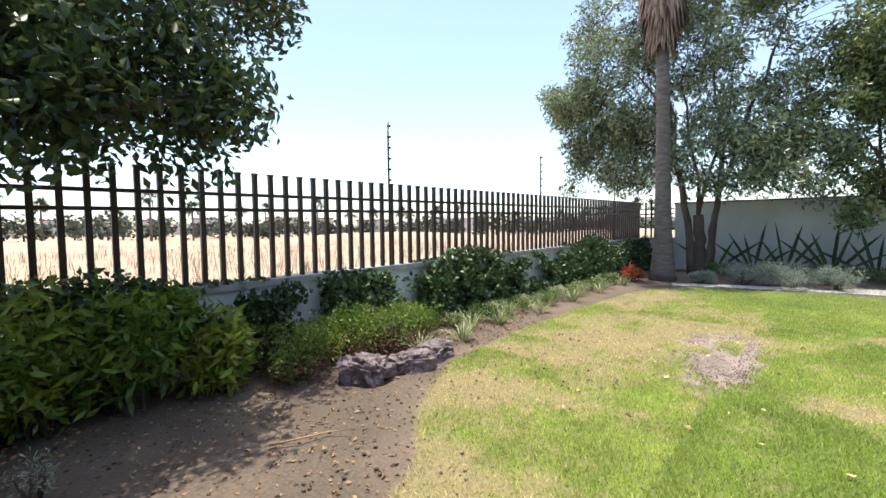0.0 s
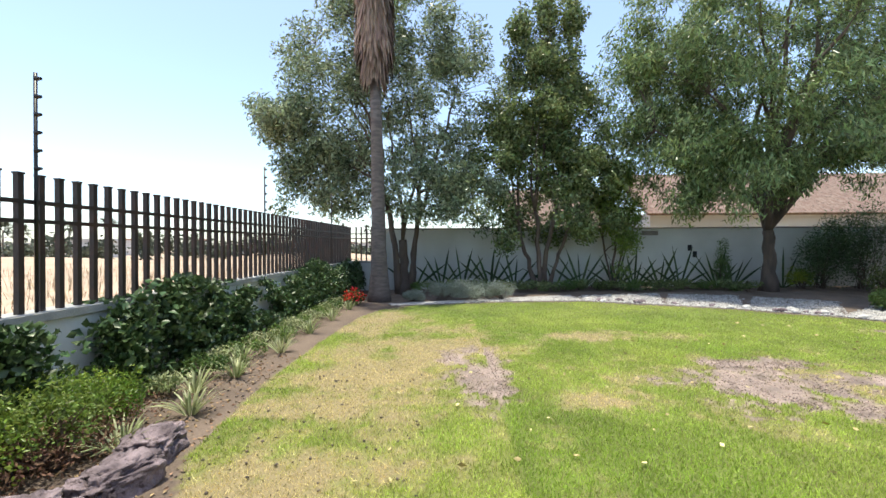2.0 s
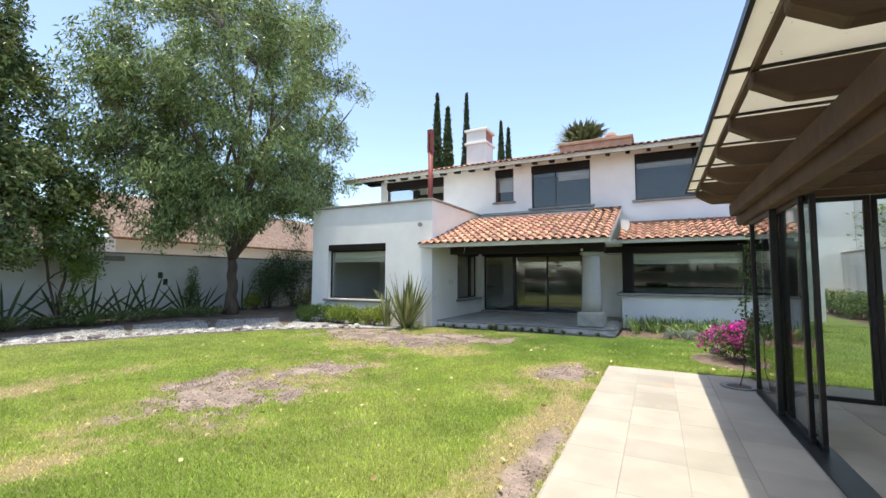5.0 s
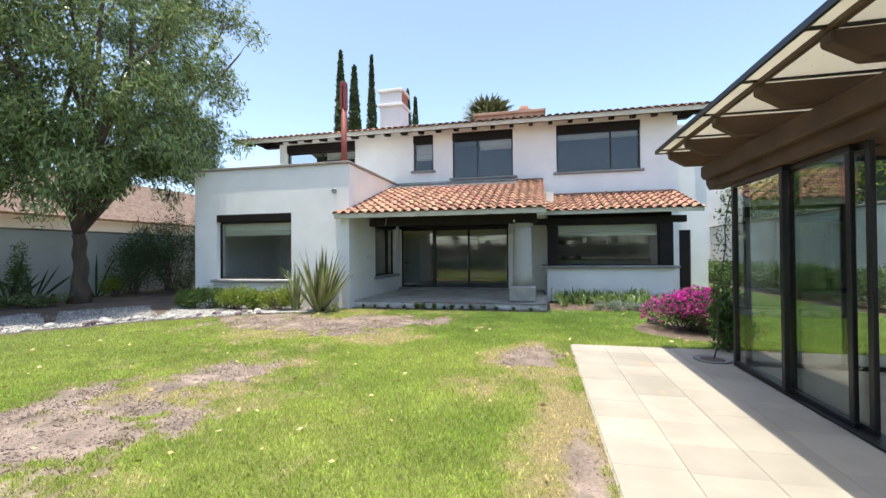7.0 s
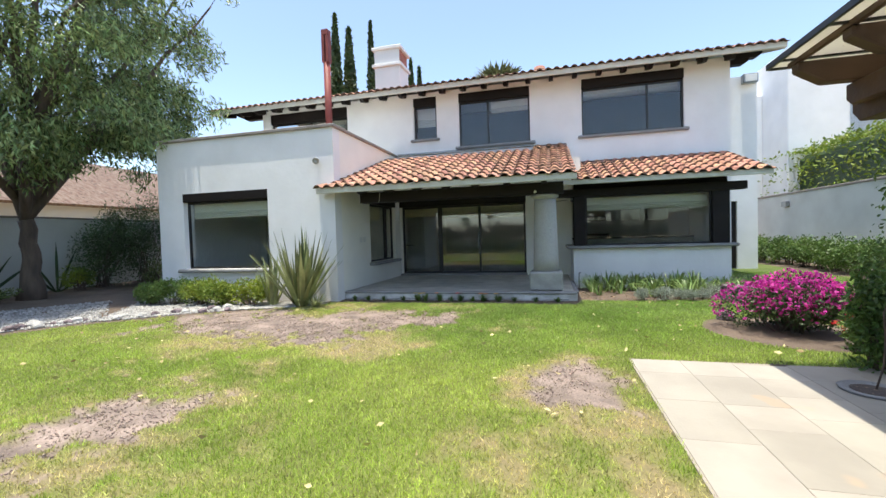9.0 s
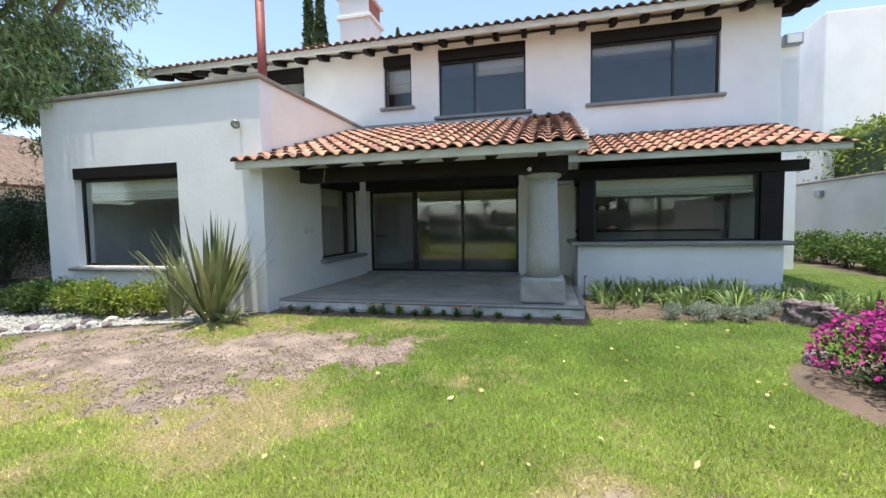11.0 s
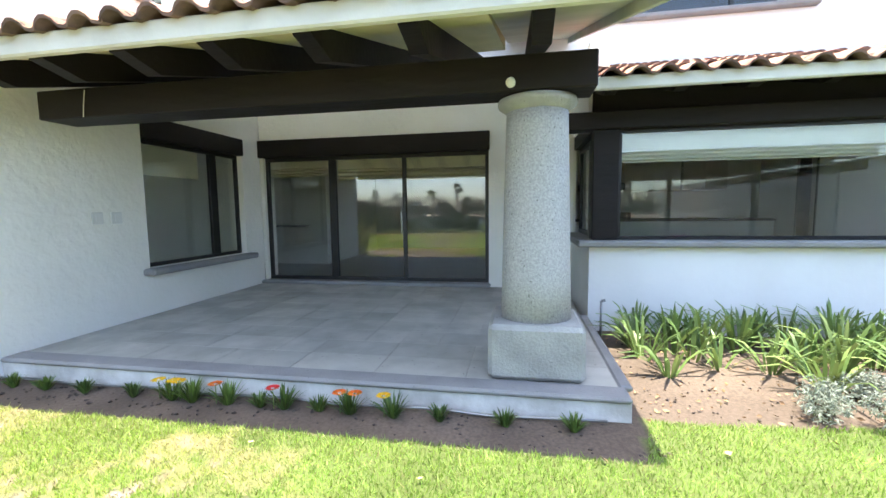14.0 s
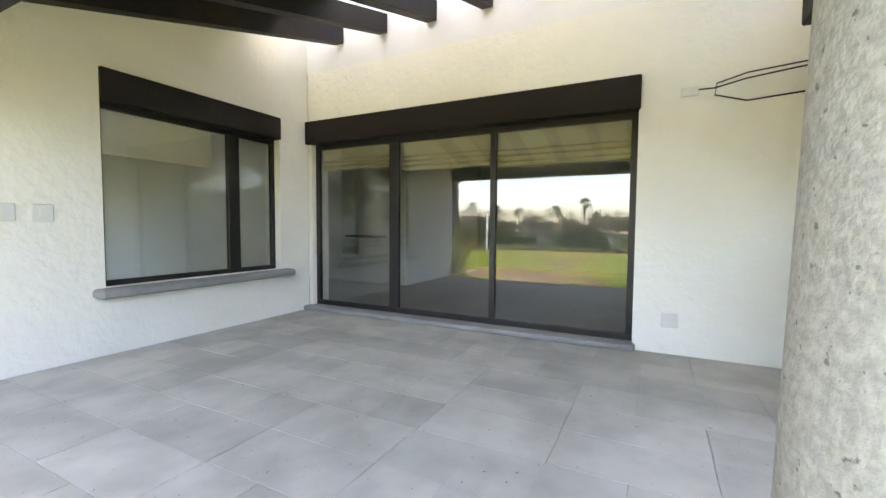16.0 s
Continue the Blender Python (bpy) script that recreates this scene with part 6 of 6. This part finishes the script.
d = 4.5 + 45 * rg.random(n) ** 1.6
a = rg.uniform(radians(78), radians(200), n)
x, y = -1 + d * np.cos(a), 0.5 + d * np.sin(a)
ok = (x < -4.6)
x, y = x[ok], y[ok]
hh = rg.uniform(0.12, 0.45, len(x)) * (1 + 0.8 * (wobble(x + 60, y + 60, 0.3) > 0.6))
root = np.c_[x, y, np.full(len(x), -0.2)]
weeds = mesh_object("dry_grass", blades_mesh("dry_grass", root, root + np.c_[rg.normal(size=(len(x), 2)) * 0.1, hh], 0.025, 0.1, 2), DRYBLADE)
tagged(weeds, "dry straw coloured weeds of the field", "grass", kind="stuff")

# ---- loose stuff on the ground ----
rg = np.random.default_rng(77)
n = 2000000
gx, gy = rg.uniform(-2.6, 16.0, n), rg.uniform(-5.0, 12.0, n)
# denser near the line of the walk
near = np.minimum(np.hypot(gx - 1.2, gy - 3.6) / 4.2, np.hypot(gx - 7.2, gy - 3.4) / 4.0)
keepit = rg.random(n) < np.clip(1.5 - near * 0.75, 0.22, 1.0)
gx, gy = gx[keepit], gy[keepit]
lawn, bare, dry = turf(gx, gy)
keepit = lawn & (rg.random(len(gx)) > bare * (0.45 + 0.5 * (wobble(gx, gy, 7, 1) > 0.42))) & (rg.random(len(gx)) > dry * 0.35)
gx, gy, bare, dry = gx[keepit], gy[keepit], bare[keepit], dry[keepit]
n = len(gx)
a = rg.uniform(0, 6.283, n)
h = rg.uniform(0.018, 0.044, n) * (1 - 0.35 * dry) * (1 - 0.4 * bare)
gz = (wobble(gx, gy, 1.7) - 0.5) * 0.018 + (wobble(gx, gy, 6, 2) - 0.5) * 0.010 - 0.012 * bare + rise(gx, gy) - 0.004
w = rg.uniform(0.0028, 0.0055, n)
lean = rg.normal(size=(n, 2)) * 0.015
p0 = np.c_[gx - np.cos(a) * w, gy - np.sin(a) * w, gz]
p1 = np.c_[gx + np.cos(a) * w, gy + np.sin(a) * w, gz]
p2 = np.c_[gx + lean[:, 0], gy + lean[:, 1], gz + h]
verts = np.stack([p0, p1, p2], 1).reshape(-1, 3)
# blade colour lifted to make up for how little sun steep blades catch
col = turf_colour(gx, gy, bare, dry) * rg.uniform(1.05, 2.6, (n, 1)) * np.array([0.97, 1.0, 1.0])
col = np.where((bare > 0.25)[:, None], np.array([0.24, 0.185, 0.125]) * rg.uniform(0.5, 1.6, (n, 1)), col)
yellow = rg.random(n) < 0.08
col[yellow] = np.array([0.38, 0.35, 0.17]) * rg.uniform(0.7, 1.2, (yellow.sum(), 1))
tint = np.repeat(col, 3, axis=0)
me = fast_mesh("grass", verts, np.arange(3 * n).reshape(-1, 3), tint=tint)
tagged(mesh_object("grass", me, GRASSBLADE), "short patchy lawn grass, green with straw coloured areas", "grass", kind="stuff")

# fallen leaves on the lawn, single ones near the walk
n = 420
lx, ly = rg.uniform(-1.5, 10.5, n), rg.uniform(-1.5, 9.0, n)
lw_, b_, d_ = turf(lx, ly)
ok = lw_
lx, ly = lx[ok], ly[ok]
c = np.c_[lx, ly, rise(lx, ly) + 0.035]
me = leaf_mesh("fallen_leaves", c, 0.058, rg, aspect=1.9, flat=0.0, fold=0.12, out=rg.normal(size=(len(c), 3)) * [1, 1, 0.08], spread=0.05)
tagged(mesh_object("fallen_leaves", me, FALLEN), "scattered yellow fallen leaves on the lawn", "leaves", kind="stuff")
# leaf litter on the soil
n = 5200
lx = np.concatenate([rg.uniform(-3.6, -0.4, n), rg.uniform(10.3, 12.2, 700)])
ly = np.concatenate([rg.uniform(-0.8, 6.5, n), rg.uniform(-2.2, 1.5, 700)])
inl = inside(lx, ly, BED)
lx, ly = lx[~inl], ly[~inl]
c = np.c_[lx, ly, np.full(len(lx), 0.012)]
me = leaf_mesh("leaf_litter", c, 0.038, rg, aspect=2.0, fold=0.2, out=rg.normal(size=(len(c), 3)) * [1, 1, 0.15], spread=0.05)
tagged(mesh_object("leaf_litter", me, LEAFLITTER), "dry brown leaf litter on the soil beds", "leaves", kind="stuff")


def pebbles(name, label, xs, ys, sizes, material, z=0.0):
    n = len(xs)
    base = np.array([[1, 0, 0], [0, 1, 0], [-1, 0, 0], [0, -1, 0], [0.2, 0.1, 0.75], [-0.1, 0.0, -0.6]], float)
    f = np.array([[0, 1, 4], [1, 2, 4], [2, 3, 4], [3, 0, 4], [1, 0, 5], [2, 1, 5], [3, 2, 5], [0, 3, 5]])
    a = rg.uniform(0, 6.283, n)
    s = sizes[:, None, None] * base[None] * rg.uniform(0.6, 1.2, (n, 1, 3))
    ca, sa_ = np.cos(a)[:, None], np.sin(a)[:, None]
    x = s[:, :, 0] * ca - s[:, :, 1] * sa_ + xs[:, None]
    y = s[:, :, 0] * sa_ + s[:, :, 1] * ca + ys[:, None]
    v = np.stack([x, y, s[:, :, 2] + sizes[:, None] * 0.3 + z + rise(xs, ys)[:, None]], 2).reshape(-1, 3)
    faces = (np.arange(n)[:, None, None] * 6 + f[None]).reshape(-1, 3)
    tagged(mesh_object(name, fast_mesh(name, v, faces), material), label, "gravel", kind="stuff")


# gravel: curved band between lawn and back bed, wide patch in front of the wing
edge = np.array([(-1.9, 11.35), (-1.2, 11.55), (0.5, 11.95), (3.0, 12.1), (4.9, 11.45), (6.3, 10.65), (7.6, 9.6), (8.2, 8.8), (8.85, 7.9), (9.2, 7.0), (9.6, 6.5)])
wd = np.array([0.25, 0.3, 0.4, 0.9, 2.0, 2.6, 3.0, 2.2, 0.9, 0.6, 0.2])
n = 42000
u = rg.uniform(0, len(edge) - 1.001, n)
i = u.astype(int)
f = (u - i)[:, None]
c = edge[i] * (1 - f) + edge[i + 1] * f
d = edge[i + 1] - edge[i]
nrm = np.c_[-d[:, 1], d[:, 0]] / np.linalg.norm(d, axis=1, keepdims=True)
ww = (wd[i] * (1 - f[:, 0]) + wd[i + 1] * f[:, 0])
side = np.where(nrm[:, 0] + nrm[:, 1] > 0, 1, -1)
off = (rg.random(n) ** 1.3) * ww * side
pp = c + nrm * off[:, None] + rg.normal(size=(n, 2)) * 0.04
pebbles("gravel", "pale grey gravel band round the lawn", pp[:, 0], pp[:, 1], rg.uniform(0.012, 0.034, n), PEBBLE)
n = 900
pebbles("soil_clods", "small clods and stones on the bare soil", np.r_[rg.uniform(-3.4, -0.6, n), rg.uniform(9.9, 10.25, 250), rg.uniform(10.4, 12.0, 350)], np.r_[rg.uniform(-0.5, 6, n), rg.uniform(1.4, 6.2, 250), rg.uniform(-2, 1.4, 350)], rg.uniform(0.006, 0.018, n + 600), SOIL)
cx, cy = rg.uniform(-1.5, 9.6, 120000), rg.uniform(1.3, 9.3, 120000)
cl, cb, cd = turf(cx, cy)
ok = cl & (cb > 0.55) & (rg.random(len(cx)) < 0.8 * (wobble(cx, cy, 6, 1) > 0.35))
cx, cy = cx[ok][:26000], cy[ok][:26000]
pebbles("earth_crumbs", "dry pinkish brown crumbs of earth on the bare lawn", cx, cy, rg.uniform(0.004, 0.013, len(cx)), CRUMB, -0.012)
for k in range(46):
    j = int(rg.integers(3, 8))
    q = edge[j] + (edge[j + 1] - edge[j]) * rg.random()
    s = rg.uniform(0.05, 0.11)
    bm = bmesh.new()
    bmesh.ops.create_icosphere(bm, subdivisions=2, radius=1.0)
    for v in bm.verts:
        v.co *= 1 + 0.25 * noise.noise(v.co * 1.7 + Vector((k, 0, 0)))
        v.co = Vector((v.co.x * s, v.co.y * s * 0.8, v.co.z * s * 0.6))
    bmesh.ops.transform(bm, matrix=Matrix.Translation((q[0] + rg.uniform(-.1, .25), q[1] + rg.uniform(0.0, .3), s * 0.4)), verts=bm.verts)
    solo("border_stone", bm, LAVA if k % 2 else PEBBLE, "rounded border stone at the gravel edge", "stone", "border stones")

# ---- pieces: paving and roof tiles ----


def slab_mesh(name, w, d, h, material, bevel=0.004):
    bm = boxes((-w / 2, w / 2, -d / 2, d / 2, -h, 0), bevel=bevel)
    me = bpy.data.meshes.new(name)
    bm.to_mesh(me)
    bm.free()
    me.materials.append(material)
    return me


def pave(parent, x0, x1, y0, y1, z, lx, ly, material, seed, gap=0.003, along="y", share=0.7, short=0.62):
    """Rectangular slabs in rows with shifted joints."""
    rg = np.random.default_rng(seed)
    cache = {}
    a0, a1, b0, b1 = (x0, x1, y0, y1) if along == "y" else (y0, y1, x0, x1)
    rows = max(1, round((a1 - a0) / lx))
    w = (a1 - a0) / rows
    for r in range(rows):
        b = b0 - (rg.uniform(0, 0.7) if share > 0.6 else rg.integers(0, 2) * 0.5) * ly
        while b < b1:
            e = b + ly * (1.0 if rg.random() < share else short)
            lo, hi = max(b, b0), min(e, b1)
            b = e
            if hi - lo < 0.06:
                continue
            key = (round(w, 3), round(hi - lo, 2))
            if key not in cache:
                wx, wy = (w, key[1]) if along == "y" else (key[1], w)
                cache[key] = slab_mesh("tile", wx - gap, wy - gap, 0.014, material, 0.0016)
            ca, cb = a0 + (r + 0.5) * w, (lo + hi) / 2
            x, y = (ca, cb) if along == "y" else (cb, ca)
            piece("tile", cache[key], pose(x, y, z + rg.uniform(-0.0003, 0.0003)), parent)


terr = tagged(new("floor_terrace_tiles"), "grey volcanic stone tiles of the terrace", kind="structure")
pave(terr, 10.42, HX - 0.01, 1.645, 6.35, 0.162, 0.325, 0.654, CANTERA_TILE, 501, share=0.5, short=0.5)
patio = tagged(new("pavement_tiles"), "beige stone tiles of the patio", kind="structure")
pave(patio, 1.02, 6.385, GY + 0.04, 1.345, PZ, 0.405, 0.61, PATIO, 502, along="x")
pave(patio, 1.02, 5.57, -5.5, GY - 0.16, PZ, 0.5, 0.8, PATIO, 503, along="x")


def tile_mesh(name, material, length=0.40, width=0.205):
    """One S-shaped clay roof tile; x runs up the slope."""
    prof = [(-0.5, 0.006), (-0.36, -0.004), (-0.2, 0.004), (-0.08, 0.034), (0.08, 0.055), (0.25, 0.056), (0.40, 0.034), (0.5, 0.004)]
    t = 0.018
    verts, faces = [], []
    for k, (x, s) in enumerate(((0.0, 1.0), (length, 0.94))):
        lift = 0.012 if k == 0 else -0.004
        for y, z in prof:
            verts.append((x, y * width * s, z + lift))
        for y, z in prof:
            verts.append((x, y * width * s, z + lift - t))
    n = len(prof)
    for i in range(n - 1):
        faces += [(i, i + 1, 2 * n + i + 1, 2 * n + i), (n + i, 3 * n + i, 3 * n + i + 1, n + i + 1), (i, n + i, n + i + 1, i + 1), (2 * n + i, 2 * n + i + 1, 3 * n + i + 1, 3 * n + i)]
    me = bpy.data.meshes.new(name)
    me.from_pydata(verts, [], faces)
    me.materials.append(material)
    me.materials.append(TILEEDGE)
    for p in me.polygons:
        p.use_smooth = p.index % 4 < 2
        # every face but the top takes the clay darkened for wear and shade
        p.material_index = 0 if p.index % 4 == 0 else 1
    return me


TILE = tile_mesh("tile", TERRACOTTA, width=0.226)


def tile_roof(parent, x0, zf, slope, y0, y1, x1, seed, cut=None, pitch=0.33, width=0.205):
    rg = np.random.default_rng(seed)
    ang = math.degrees(math.atan(slope))
    step = pitch * math.cos(radians(ang))
    cols = int((y1 - y0) / width)
    width2 = (y1 - y0) / cols
    r = 0
    count = 0
    while x0 + (r + 0.55) * step < x1:
        x = x0 + r * step
        for c in range(cols):
            y = y0 + (c + 0.5) * width2
            if cut and cut(x, y):
                continue
            m = pose(x + rg.uniform(-0.008, 0.008), y + rg.uniform(-0.004, 0.004), zf(x) + 0.0 + rg.uniform(0, 0.004)) @ pose(0, 0, 0, rg.uniform(-1, 1), -ang + 3.2, rg.uniform(-1.3, 1.3))
            piece("tile", TILE, m, parent)
            count += 1
        r += 1
    return count


tile_roof(roof_t, EAVE_X - 0.10, lambda x: roof_z(x) + 0.0, SL, 1.60, 6.62, 13.05, 601, width=0.215, cut=lambda x, y: y > 6.33 and x > 9.75)
tile_roof(roof_t, 13.0, lambda x: roof_z(x) + 0.0, SL, 1.60, 2.44, 13.75, 602, width=0.21)
tile_roof(roof_k, KX - 0.10, lambda x: kroof_z(x) + 0.0, SL, -2.13, 1.59, 13.72, 603, width=0.207)
# upper roof: first courses as pieces, the rest joined
tile_roof(roof_u, UX - 0.10, lambda x: uroof_z(x) + 0.0, US, -3.1, 12.3, UX + 0.62, 604, width=0.207)
src_v = np.array([v.co[:] for v in TILE.vertices])
src_f = np.array([list(p.vertices) for p in TILE.polygons])
vs, fs, off = [], [], 0
ang = math.atan(US)
for r in range(3, 12):
    for c in range(74):
        x, y = UX - 0.10 + r * 0.33 * math.cos(ang), -3.1 + (c + 0.5) * 0.2081
        v = src_v.copy()
        vx = v[:, 0] * math.cos(ang) - v[:, 2] * math.sin(ang) + x
        vz = v[:, 0] * math.sin(ang) + v[:, 2] * math.cos(ang) + uroof_z(x)
        vs.append(np.c_[vx, v[:, 1] + y, vz])
        fs.append(src_f + off)
        off += len(v)
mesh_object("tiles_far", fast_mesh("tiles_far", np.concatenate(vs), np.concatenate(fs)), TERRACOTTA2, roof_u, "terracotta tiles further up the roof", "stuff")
